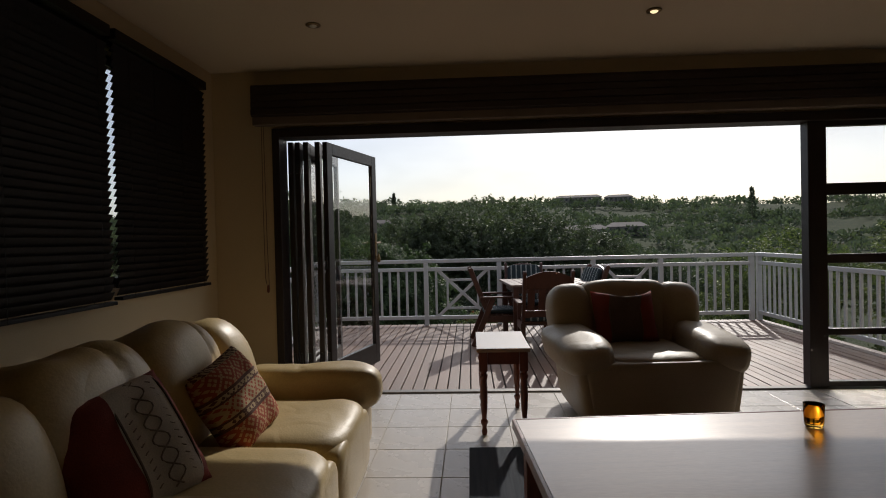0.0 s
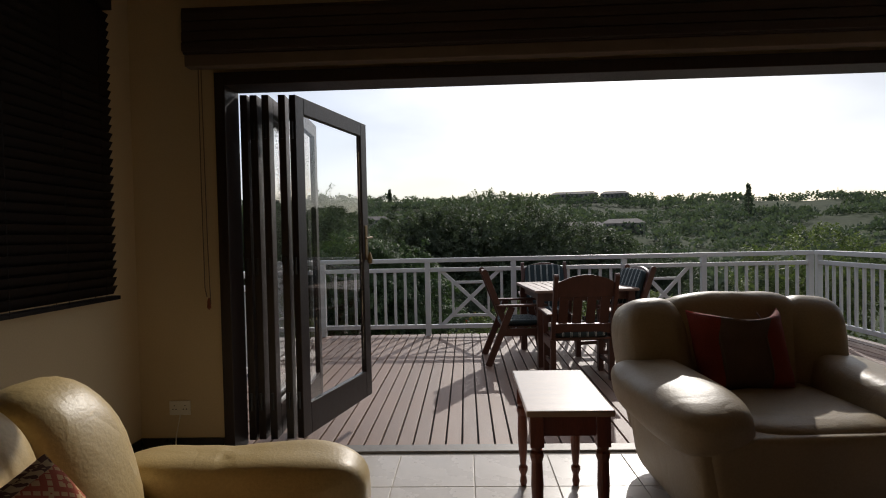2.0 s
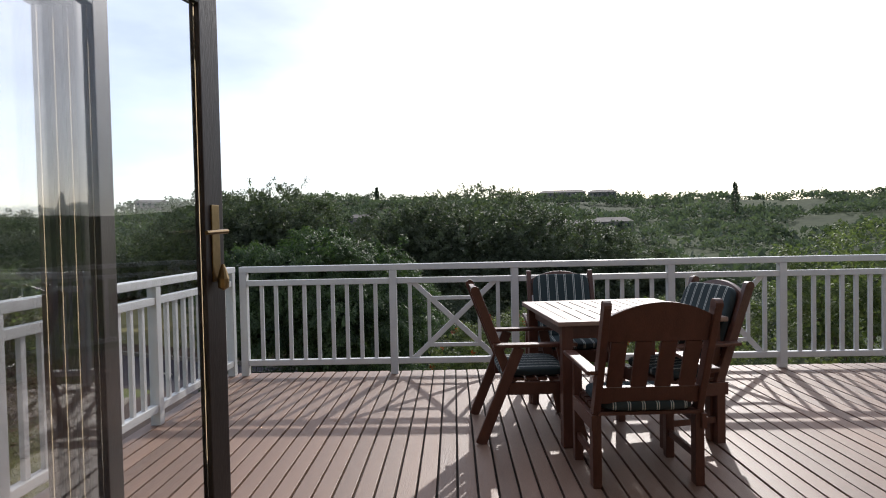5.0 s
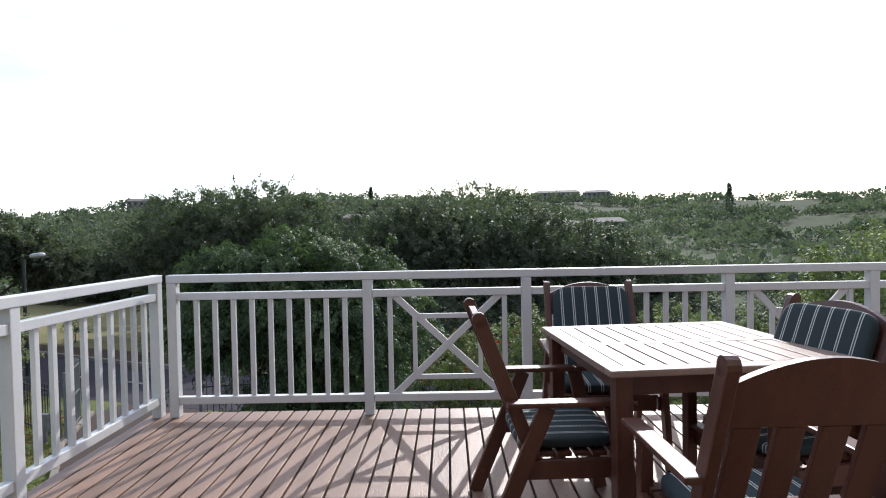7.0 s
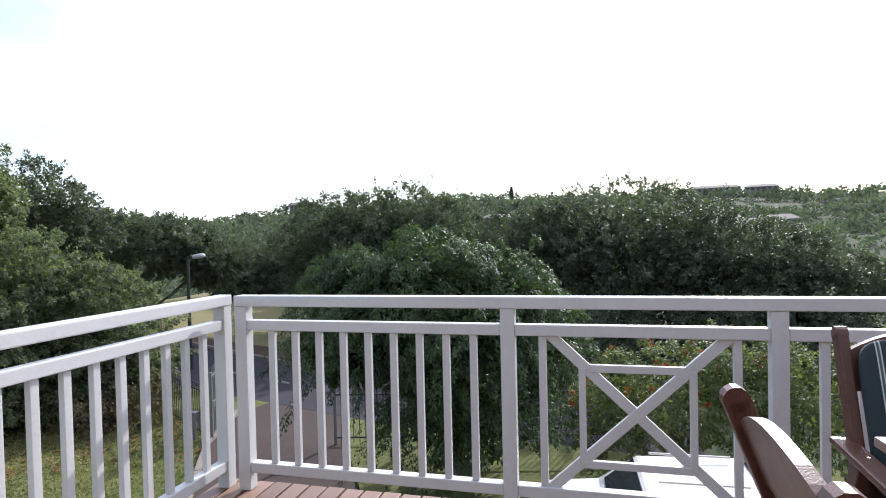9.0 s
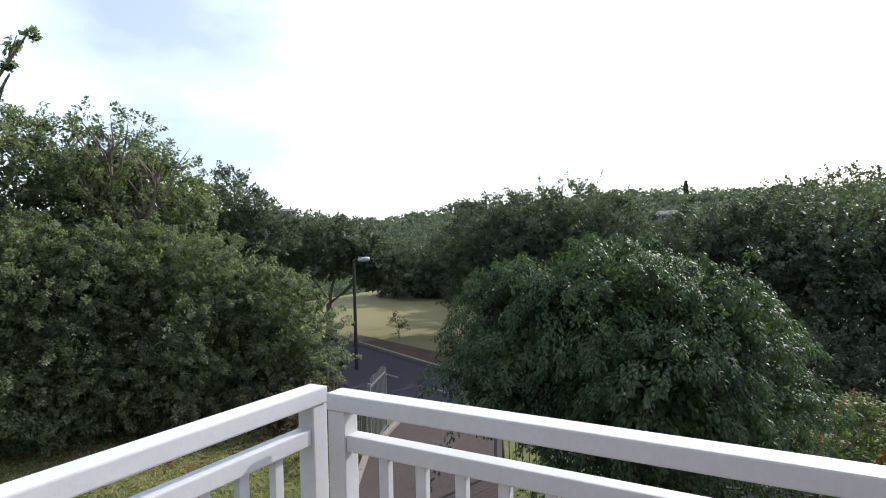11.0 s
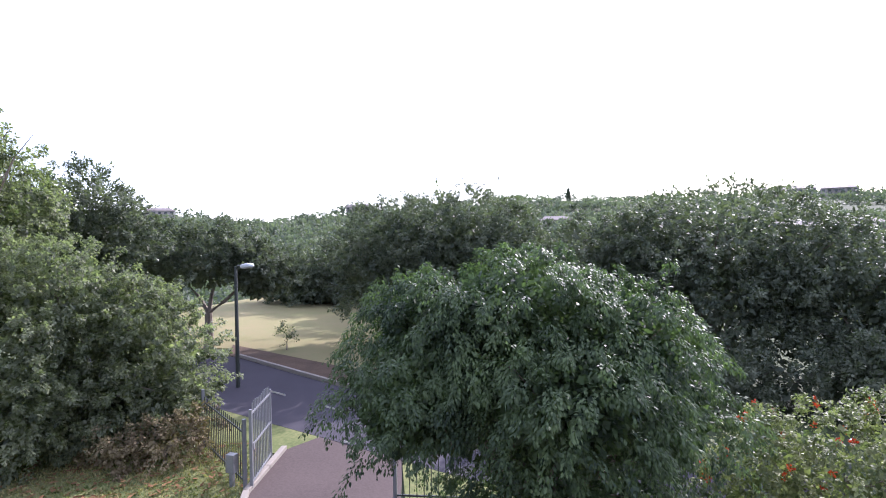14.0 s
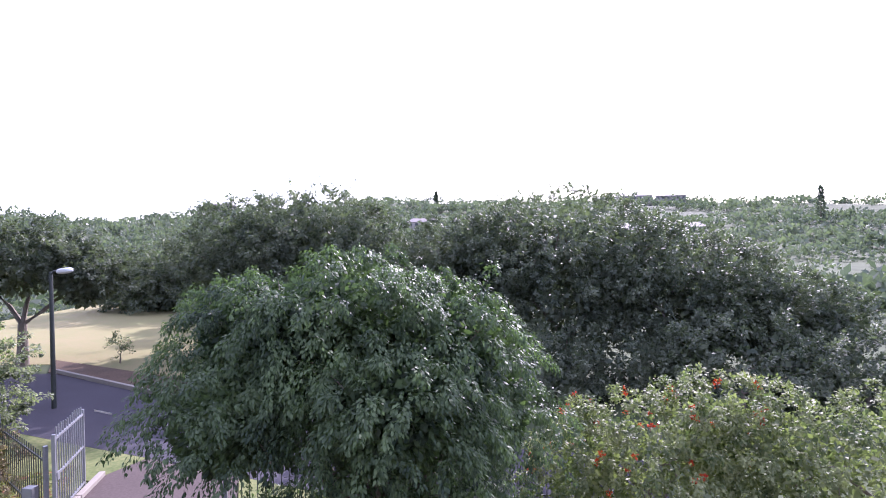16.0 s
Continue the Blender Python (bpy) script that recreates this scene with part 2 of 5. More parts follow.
# ---- building helpers ----
def mesh_of(name, bm, mat):
    me = bpy.data.meshes.new(name)
    bmesh.ops.recalc_face_normals(bm, faces=bm.faces)
    bm.to_mesh(me)
    bm.free()
    me.materials.append(mat)
    return me


def part(name, bm, mat, parent=None, label="", smooth=False):
    me = mesh_of(name, bm, mat)
    if smooth:
        me.polygons.foreach_set("use_smooth", [True] * len(me.polygons))
    ob = new(name, me)
    ob.parent = parent
    if label:
        ob["label"] = label
    return ob


def thing(name, m, label, category, group="", kind=""):
    ob = new(name)
    ob.empty_display_size = 0.1
    ob.matrix_world = m
    return tagged(ob, label, category, group, kind)


def box(bm, x0, x1, y0, y1, z0, z1, bevel=0.0):
    r = bmesh.ops.create_cube(bm, size=1.0, matrix=Matrix.Translation(((x0 + x1) / 2, (y0 + y1) / 2, (z0 + z1) / 2)) @ Matrix.Diagonal((x1 - x0, y1 - y0, z1 - z0, 1)))
    if bevel:
        es = list({e for v in r["verts"] for e in v.link_edges})
        bmesh.ops.bevel(bm, geom=es, offset=bevel, segments=2, affect="EDGES", profile=0.6)
    return bm


def bar(bm, a, b, w, d, bevel=0.0, up=(0, 0, 1)):
    """A straight member from a to b, w wide and d deep."""
    a, b = Vector(a), Vector(b)
    z = (b - a).normalized()
    u = Vector(up)
    if abs(z.dot(u)) > 0.95:
        u = Vector((0, 1, 0))
    x = u.cross(z).normalized()
    y = z.cross(x)
    m = Matrix((x, y, z)).transposed().to_4x4()
    r = bmesh.ops.create_cube(bm, size=1.0, matrix=Matrix.Translation((a + b) / 2) @ m @ Matrix.Diagonal((w, d, (b - a).length, 1)))
    if bevel:
        es = list({e for v in r["verts"] for e in v.link_edges})
        bmesh.ops.bevel(bm, geom=es, offset=bevel, segments=2, affect="EDGES", profile=0.6)
    return bm


def B():
    return bmesh.new()


def tube(bm, pts, radii, seg=8):
    """A round limb through pts, tapering by radii."""
    rings = []
    for i, p in enumerate(pts):
        p = Vector(p)
        d = (Vector(pts[min(i + 1, len(pts) - 1)]) - Vector(pts[max(i - 1, 0)])).normalized()
        u = d.orthogonal().normalized()
        w = d.cross(u)
        rings.append([bm.verts.new(p + radii[i] * (math.cos(k * 2 * math.pi / seg) * u + math.sin(k * 2 * math.pi / seg) * w)) for k in range(seg)])
    for r0, r1 in zip(rings, rings[1:]):
        for k in range(seg):
            bm.faces.new((r0[k], r0[(k + 1) % seg], r1[(k + 1) % seg], r1[k]))
    bm.faces.new(rings[0][::-1]), bm.faces.new(rings[-1])
    return bm


def lathe(bm, profile, seg=16, at=(0, 0, 0)):
    """A turned shape from (radius, height) pairs."""
    return tube(bm, [(at[0], at[1], at[2] + h) for _, h in profile], [max(r, 0.0005) for r, _ in profile], seg)


def soft(bm, centre, size, p=3.0, rot=(0, 0, 0), seg=28, rings=18, sag=0.0, grooves=(), taper=0.0, axis=0):
    """A stuffed, rounded block: a superellipsoid of the given full size, drawn in along seams across an axis and widening upwards by taper."""
    m = pose(*centre, *rot)
    e = 2.0 / p
    sg = lambda v: math.copysign(abs(v) ** e, v)
    rows = []
    for i in range(rings + 1):
        f = -math.pi / 2 + math.pi * i / rings
        row = []
        for k in range(seg if 0 < i < rings else 1):
            a = 2 * math.pi * k / seg
            v = Vector((size[0] / 2 * sg(math.cos(f)) * sg(math.cos(a)), size[1] / 2 * sg(math.cos(f)) * sg(math.sin(a)), size[2] / 2 * sg(math.sin(f))))
            v.z += sag * noise.noise(v * 5 + Vector(centre))
            for g in grooves:
                v *= 1 - 0.055 * math.exp(-((v[axis] - g) / 0.012) ** 2) - 0.05 * math.exp(-((v[axis] - g) / 0.06) ** 2)
            v.x *= 1 + taper * v.z / size[2]
            row.append(bm.verts.new(m @ v))
        rows.append(row)
    for r0, r1 in zip(rows, rows[1:]):
        for k in range(seg):
            q = (k + 1) % seg
            vs = [r0[k % len(r0)], r0[q % len(r0)], r1[q % len(r1)], r1[k % len(r1)]]
            vs = list(dict.fromkeys(vs))
            if len(vs) > 2:
                bm.faces.new(vs)
    return bm


def pillow(bm, w, h, t, n=20, sink=0.0):
    """A scatter cushion standing in the xz plane, corners pinched, both faces."""
    sides = []
    for s in (1, -1):
        grid = []
        for i in range(n + 1):
            row = []
            for j in range(n + 1):
                u, v = 2 * i / n - 1, 2 * j / n - 1
                full = max(0.0, (1 - u ** 4) * (1 - v ** 4)) ** 0.5
                pinch = 1 - 0.10 * (1 - abs(u * v)) * (abs(u) ** 3 + abs(v) ** 3) / 2
                y = s * (t / 2 * full + 0.004) + 0.012 * noise.noise(Vector((u * 2, v * 2, s)))
                row.append(bm.verts.new((u * w / 2 * pinch, y - sink * max(0, v) ** 2 * (1 - u * u), v * h / 2 * pinch - 0.5 * sink * max(0, v) * (1 - u * u))))
            grid.append(row)
        for i in range(n):
            for j in range(n):
                bm.faces.new((grid[i][j], grid[i + 1][j], grid[i + 1][j + 1], grid[i][j + 1]))
        sides.append(grid)
    a, b = sides
    edge = [(i, 0) for i in range(n)] + [(n, j) for j in range(n)] + [(i, n) for i in range(n, 0, -1)] + [(0, j) for j in range(n, 0, -1)]
    for (i, j), (k, q) in zip(edge, edge[1:] + edge[:1]):
        bm.faces.new((a[i][j], a[k][q], b[k][q], b[i][j]))
    return bm


def struct(name, bm, mat, label, category):
    return tagged(part(name, bm, mat), label, category, kind="structure")


def quads_mesh(name, verts, mat, parent=None):
    """Many loose four-cornered faces at once, from an (n, 4, 3) array."""
    n = len(verts)
    me = bpy.data.meshes.new(name)
    me.vertices.add(4 * n), me.loops.add(4 * n), me.polygons.add(n)
    me.vertices.foreach_set("co", verts.astype(np.float32).ravel())
    me.loops.foreach_set("vertex_index", np.arange(4 * n, dtype=np.int32))
    me.polygons.foreach_set("loop_start", np.arange(0, 4 * n, 4, dtype=np.int32))
    me.update(calc_edges=True)
    me.materials.append(mat)
    ob = new(name, me)
    ob.parent = parent
    return ob


# ---- room shell ----
X0, X1, Y0, Y1, ZC = -2.05, 5.2, -2.4, 4.56, 2.6
DECK_Z, GROUND = -0.17, -3.6
wall_w = struct("wall_west", box(box(box(box(B(), X0 - 0.2, X0, Y0, 1.0, -0.1, ZC), X0 - 0.2, X0, 4.2, Y1 + 0.24, -0.1, ZC), X0 - 0.2, X0, 1.0, 4.2, -0.1, 0.98), X0 - 0.2, X0, 1.0, 4.2, 2.36, ZC), M_WALL, "cream painted plaster wall with a wide window", "wall")
wb = B()
for a in ((X0, -1.565, -0.1, ZC), (-1.565, 3.9, 2.14, ZC), (3.9, X1, -0.1, ZC)):
    box(wb, a[0], a[1], Y1, Y1 + 0.24, a[2], a[3])
struct("wall_north", wb, M_WALL, "cream painted plaster wall round a wide folding door opening", "wall")
struct("wall_east", box(B(), X1, X1 + 0.2, Y0, Y1 + 0.24, -0.1, ZC), M_WALL, "plain cream painted plaster wall", "wall")
struct("wall_south", box(B(), X0 - 0.2, X1 + 0.2, Y0 - 0.2, Y0, -0.1, ZC), M_WALL, "plain cream painted plaster wall", "wall")
struct("ceiling", box(B(), X0 - 0.2, X1 + 0.2, Y0 - 0.2, Y1 + 0.24, ZC, ZC + 0.15), M_CEIL, "plain cream painted plaster ceiling", "ceiling")
struct("roof", box(B(), X0 - 0.3, X1 + 0.3, Y0 - 0.3, Y1 + 0.3, ZC + 0.16, ZC + 0.3), M_ROOF, "flat roof slab over the living room", "roof")
house_base = struct("house_base", box(B(), X0 - 0.2, X1 + 0.2, Y0 - 0.2, Y1 + 0.2, GROUND, -0.12), M_WALL, "cream plastered lower storey of the house", "wall")
floor = struct("floor", box(B(), X0, X1, Y0, Y1 + 0.01, -0.1, -0.006), M_GROUT, "floor of pale square ceramic tiles with thin grout", "floor")
struct("baseboard", box(B(), X0, -1.57, Y1 - 0.014, Y1 - 0.001, 0, 0.1, 0.003), M_SKIRT, "glossy black skirting along the wall", "baseboard")
struct("baseboard", box(B(), X0 + 0.001, X0 + 0.014, Y0, Y1 - 0.016, 0, 0.1, 0.003), M_SKIRT, "glossy black skirting along the wall", "baseboard")

# door lining and sill
df = B()
box(df, -1.564, -1.505, Y1 - 0.02, Y1 + 0.18, 0.0, 2.14, 0.004)
box(df, -1.505, 3.86, Y1 - 0.02, Y1 + 0.18, 2.07, 2.14, 0.004)
door_frame = struct("door_frame", df, M_DARK, "dark stained timber lining of the folding door opening", "door frame")
struct("sill", box(box(B(), -1.50, 3.86, Y1 + 0.012, Y1 + 0.09, -0.1, 0.008, 0.003), -1.50, 3.86, Y1 + 0.092, Y1 + 0.26, -0.16, -0.045, 0.004), M_TRACK, "metal floor track of the folding doors", "door sill")

# fixed side light
sl = thing("door_2", pose(2.62, Y1 + 0.06, 0), "dark timber glazed door leaf with four panes, shut", "door", kind="structure")
part("door_frame", box(B(), 0, 0.14, -0.04, 0.06, 0.01, 2.07, 0.004), M_DARK, sl)
part("door_frame", box(B(), 1.16, 1.26, -0.04, 0.06, 0.01, 2.07, 0.004), M_DARK, sl)
for a, b in ((0.01, 0.05), (0.41, 0.46), (0.97, 1.04), (1.50, 1.59), (2.03, 2.07)):
    part("rail", box(B(), 0.141, 1.159, -0.025, 0.035, a, b, 0.004), M_DARK, sl)
for a, b in ((0.05, 0.41), (0.46, 0.97), (1.04, 1.50), (1.59, 2.03)):
    p = part("pane", box(B(), 0.142, 1.158, 0.002, 0.007, a + 0.001, b - 0.001), M_GLASS, sl)
    p.visible_shadow = False


def door_leaf(name, hinge, end, label, handle=False):
    """A glazed folding leaf standing on the line from hinge to end."""
    a, b = Vector((*hinge, 0)), Vector((*end, 0))
    w = (b - a).length
    ang = math.degrees(math.atan2(b.y - a.y, b.x - a.x))
    d = thing(name, pose(a.x, a.y, 0, 0, 0, ang), label, "door", "folding door leaves", "structure")
    z0, z1, s, t = 0.02, 2.06, 0.095, 0.021
    part("stile", box(B(), 0, s, -t, t, z0, z1, 0.004), M_DARK, d)
    part("stile", box(B(), w - s, w, -t, t, z0, z1, 0.004), M_DARK, d)
    part("rail", box(B(), s + 0.001, w - s - 0.001, -t, t, z0, z0 + 0.19, 0.004), M_DARK, d)
    part("rail", box(B(), s + 0.001, w - s - 0.001, -t, t, z1 - 0.10, z1, 0.004), M_DARK, d)
    p = part("pane", box(B(), s + 0.001, w - s - 0.001, -0.003, 0.003, z0 + 0.191, z1 - 0.101), M_GLASS, d)
    p.visible_shadow = False
    for z in (0.25, 1.05, 1.85):
        part("hinge", tube(B(), [(-0.008, 0, z - 0.05), (-0.008, 0, z + 0.05)], [0.009, 0.009]), M_BLACK, d)
    if handle:
        h = part("handle", box(B(), w - 0.07, w - 0.03, -t - 0.008, -t - 0.001, 1.04, 1.30, 0.003), M_BRASS, d, "brass lever handle on a long plate")
        part("lever", tube(B(), [(w - 0.05, -t - 0.005, 1.21), (w - 0.05, -t - 0.05, 1.21), (w - 0.16, -t - 0.055, 1.205)], [0.008, 0.008, 0.007]), M_BRASS, h)
        k = B()
        lathe(k, [(0.001, 0), (0.018, 0.01), (0.02, 0.04), (0.012, 0.07), (0.004, 0.09)], 10, (w - 0.05, -t - 0.03, 1.01))
        part("key_fob", k, M_BRASS, h, "small key fob hanging from the lock")
    return d


Yd = Y1 + 0.17
for a, b, h in (((-1.475, Yd), (-1.490, Yd + 0.98), 0), ((-1.420, Yd + 0.01), (-1.440, Yd + 0.99), 0), ((-1.350, Yd + 0.01), (-1.390, Yd + 0.99), 0), ((-1.255, Yd + 0.02), (-1.325, Yd + 0.99), 0), ((-1.195, Yd + 0.03), (-0.945, Yd + 1.00), 1)):
    door_leaf("door_1", a, b, "dark stained glazed folding door leaf, folded open" + (" with brass handle" if h else " against the others"), h)

# woven roman blind pulled up above the doors
rb = thing("roman_blind", pose(0, Y1, 0), "dark woven roman blind, pulled up above the folding doors", "blind")
part("headbox", box(B(), -1.70, 3.5, -0.10, -0.003, 2.22, 2.47, 0.012), M_CANE, rb)
for i in range(4):
    part("fold", box(B(), -1.695, 3.495, -0.118 + 0.004 * i, -0.1, 2.23 + 0.055 * i, 2.28 + 0.055 * i, 0.006), M_CANE, rb)
part("hem", box(B(), -1.69, 3.49, -0.095, -0.02, 2.155, 2.219, 0.006), M_HEM, rb, "plain cloth hem")
c = B()
tube(c, [(-1.63, -0.06, 2.2), (-1.635, -0.055, 1.5), (-1.63, -0.06, 0.95), (-1.62, -0.06, 0.90)], [0.003] * 4, 6)
tube(c, [(-1.615, -0.06, 2.2), (-1.61, -0.055, 1.2), (-1.60, -0.06, 0.86)], [0.003] * 3, 6)
part("cord", c, M_HEM, rb)
part("tassel", lathe(B(), [(0.003, 0), (0.012, 0.01), (0.009, 0.05), (0.004, 0.065)], 10, (-1.61, -0.06, 0.83)), M_REDWOOD, rb, "turned wooden cord tassel")


def venetian(name, m, length, z0, z1, label, tilt=62):
    """A closed venetian blind, slats along x."""
    d = thing(name, m, label, "blind")
    part("head_rail", box(B(), 0, length, -0.03, 0.03, z1 - 0.06, z1, 0.004), M_BLIND, d)
    part("valance", box(B(), -0.02, length + 0.02, -0.045, -0.031, z1 - 0.085, z1 + 0.01, 0.003), M_BLIND, d)
    n = int((z1 - z0 - 0.10) / 0.043)
    me = mesh_of("slat", box(B(), 0.004, length - 0.004, -0.025, 0.025, -0.0015, 0.0015), M_BLIND)
    for i in range(n):
        s = new("slat", me)
        s.parent = d
        s.matrix_local = pose(0.002 * math.sin(i * 2.4), 0, z0 + 0.05 + 0.043 * i, tilt + 1.5 * math.sin(i * 1.7))
    part("bottom_rail", box(B(), 0, length, -0.026, 0.026, z0, z0 + 0.02, 0.004), M_BLIND, d)
    for x in (0.12, length * 0.35, length * 0.65, length - 0.12):
        t = B()
        for y in (-0.029, 0.029):
            bar(t, (x, y, z0), (x, y, z1 - 0.05), 0.003, 0.001)
        part("ladder_tape", t, M_BLIND, d)
    return d


venetian("venetian_blind", pose(X0 + 0.06, 3.11, 0, 0, 0, -90), 2.2, 0.90, 2.45, "dark wooden venetian blind, closed, over the side window")
venetian("venetian_blind", pose(X0 + 0.06, 4.27, 0, 0, 0, -90), 1.115, 0.92, 2.45, "dark wooden venetian blind, closed, over the side window")
venetian("venetian_blind", pose(3.235, Y1 - 0.06, 0), 1.2, 0.06, 2.14, "dark wooden venetian blind hanging beside the folding doors", 45)
wn_ = thing("window_1", pose(X0 - 0.1, 1.0, 0.98), "dark timber window behind the closed blind", "window", kind="structure")
PITCH = 1.046
for i in range(4):
    part("window_frame", box(B(), -0.03, 0.03, PITCH * i, PITCH * i + 0.06, 0, 1.38, 0.004), M_DARK, wn_)
for z in (0, 1.32):
    for i in range(3):
        part("window_frame", box(B(), -0.029, 0.029, PITCH * i + 0.061, PITCH * (i + 1) - 0.001, z, z + 0.06, 0.004), M_DARK, wn_)
for i in range(3):
    part("pane", box(B(), -0.003, 0.003, PITCH * i + 0.06, PITCH * (i + 1), 0.06, 1.32), M_GLASS, wn_).visible_shadow = False

for x, y, glint in ((-0.96, 3.62, False), (1.16, 3.61, True)):
    d = thing("downlight", pose(x, y, ZC), "small round recessed ceiling light, brass rim, " + ("its reflected glint put in as a glow" if glint else "switched off"), "ceiling light", "recessed ceiling lights")
    rim = B()
    lathe(rim, [(0.030, -0.002), (0.046, -0.001), (0.048, -0.006), (0.040, -0.010), (0.032, -0.008), (0.030, -0.002)], 24)
    part("rim", rim, M_BRASS, d, smooth=True)
    part("bulb", lathe(B(), [(0.001, -0.018), (0.018, -0.015), (0.028, -0.006), (0.028, 0.0)], 20), M_BULB_GLINT if glint else M_PLASTIC, d)

so = thing("wall_socket", pose(-1.82, Y1 - 0.001, 0.27), "white double wall socket with a cable", "socket")
part("plate", box(B(), -0.06, 0.06, -0.009, 0, -0.04, 0.04, 0.003), M_PLASTIC, so)
for x in (-0.03, 0.03):
    for dx, dz in ((0, 0.014), (-0.009, -0.006), (0.009, -0.006)):
        part("hole", tube(B(), [(x + dx, -0.0105, dz), (x + dx, -0.0092, dz)], [0.0035, 0.0035]), M_BLACK, so)
part("cable", tube(B(), [(0.0, -0.006, -0.04), (-0.02, -0.02, -0.16), (-0.02, -0.03, -0.25), (0.02, -0.1, -0.262), (0.10, -0.2, -0.264)], [0.003] * 5, 6), M_PLASTIC, so)


# ---- living room furniture ----
def sofa():
    """Two seats along x local 0..L, facing -y local; placed along the west wall."""
    d = thing("leather_sofa", pose(-0.55, 1.30, 0, 0, 0, 90), "tan leather two-seat sofa with rolled padded arms", "sofa")
    L = 2.02   # local x runs along world +y, local y runs towards the wall (world -x)
    b = B()
    box(b, 0.10, L - 0.10, 0.10, 0.95, 0.05, 0.30, 0.03)
    part("base", b, M_LEATHER, d, smooth=True)
    for x0, x1 in ((0.30, 1.01), (1.01, L - 0.30)):
        part("seat_cushion", soft(B(), ((x0 + x1) / 2, 0.38, 0.29), (x1 - x0, 0.78, 0.26), 4.5, sag=0.02), M_LEATHER, d, smooth=True)
        part("seat_front", soft(B(), ((x0 + x1) / 2, 0.05, 0.205), (x1 - x0 - 0.005, 0.12, 0.33), 5, sag=0.01), M_LEATHER, d, smooth=True)
    for x, w, g in ((0.53, 0.72, 0.10), (1.13, 0.62, 0.14)):
        part("back_cushion", soft(B(), (x, 0.80, 0.59), (w, 0.42, 0.57), 3.5, (-15, 0, 0), 96, 40, 0.03, (g,)), M_LEATHER, d, smooth=True)
    for x in (0.12, L - 0.45):
        part("back_wing", soft(B(), (x, 0.78, 0.535), (0.40, 0.42, 0.60), 2.7, (-15, 0, 0), sag=0.02), M_LEATHER, d, smooth=True)
    part("back_panel", soft(B(), (L / 2, 0.95, 0.42), (L - 0.16, 0.16, 0.74), 6), M_LEATHER, d, smooth=True)
    for x in (0.14, L - 0.14):
        part("arm", soft(B(), (x, 0.42, 0.40), (0.29, 0.92, 0.28), 3.4, (-2, 0, 0), 120, 30, 0.015, (-0.02,), 0.0, 1), M_LEATHER, d, smooth=True)
        part("arm_panel", soft(B(), (x, 0.44, 0.24), (0.23, 0.82, 0.42), 6), M_LEATHER, d, smooth=True)
    for x in (0.18, L - 0.18):
        for y in (0.16, 0.86):
            part("foot", lathe(B(), [(0.03, 0.0), (0.035, 0.06)], 12, (x, y, 0)), M_BLACK, d)
    return d


sofa()


def armchair():
    d = thing("leather_armchair", pose(1.13, 3.98, 0, 0, 0, 3) @ Matrix.Diagonal((1.09, 1.04, 1.0, 1.0)), "beige leather armchair with flared padded arms", "armchair")
    part("base", box(B(), -0.34, 0.34, -0.34, 0.40, 0.07, 0.36, 0.04), M_LEATHER2, d, smooth=True)
    part("seat_cushion", soft(B(), (0, -0.10, 0.385), (0.58, 0.68, 0.21), 4.5, seg=48, rings=24, sag=0.012), M_LEATHER2, d, smooth=True)
    part("front_panel", soft(B(), (0, -0.405, 0.25), (0.82, 0.12, 0.40), 7, taper=0.16), M_LEATHER2, d, smooth=True)
    part("back_cushion", soft(B(), (0.0, 0.36, 0.62), (0.62, 0.36, 0.53), 5.0, (-12, 0, 0), 64, 32, 0.012), M_LEATHER2, d, smooth=True)
    for s in (-1, 1):
        part("back_wing", soft(B(), (s * 0.345, 0.34, 0.585), (0.30, 0.38, 0.56), 3.4, (-12, s * 5, 0), 48, 28, 0.012), M_LEATHER2, d, smooth=True)
        part("arm", soft(B(), (s * 0.405, -0.06, 0.475), (0.31, 0.82, 0.24), 3.3, (3, s * 9, s * -4), 64, 32, 0.012), M_LEATHER2, d, smooth=True)
        part("arm_panel", soft(B(), (s * 0.365, -0.04, 0.265), (0.20, 0.80, 0.42), 6, (0, s * 7, 0)), M_LEATHER2, d, smooth=True)
        part("foot", lathe(B(), [(0.02, 0.0), (0.028, 0.09)], 12, (s * 0.32, -0.37, 0)), M_BLACK, d)
        part("foot", lathe(B(), [(0.02, 0.0), (0.028, 0.09)], 12, (s * 0.32, 0.34, 0)), M_BLACK, d)
    part("back_panel", soft(B(), (0, 0.46, 0.44), (0.86, 0.14, 0.70), 5, (-4, 0, 0)), M_LEATHER2, d, smooth=True)
    return d


armchair()


def side_table():
    d = thing("side_table", pose(0.19, 3.86, 0), "small wooden side table with turned reddish legs", "side table")
    part("tabletop", box(B(), -0.165, 0.165, -0.325, 0.325, 0.52, 0.545, 0.005), M_PINE, d)
    for x in (-0.125, 0.125):
        part("apron", box(B(), x - 0.009, x + 0.009, -0.26, 0.26, 0.44, 0.519), M_REDWOOD, d)
        for y in (-0.285, 0.285):
            leg = box(B(), x - 0.026, x + 0.026, y - 0.026, y + 0.026, 0.40, 0.519, 0.003)
            lathe(leg, [(0.014, 0), (0.018, 0.02), (0.013, 0.05), (0.022, 0.075), (0.022, 0.09), (0.014, 0.10), (0.020, 0.16), (0.024, 0.25), (0.021, 0.34), (0.027, 0.36), (0.027, 0.375), (0.020, 0.385), (0.025, 0.40)], 14, (x, y, 0))
            part("leg", leg, M_REDWOOD, d)
    for y in (-0.285, 0.285):
        part("apron", box(B(), -0.098, 0.098, y - 0.009, y + 0.009, 0.44, 0.519), M_REDWOOD, d)


side_table()


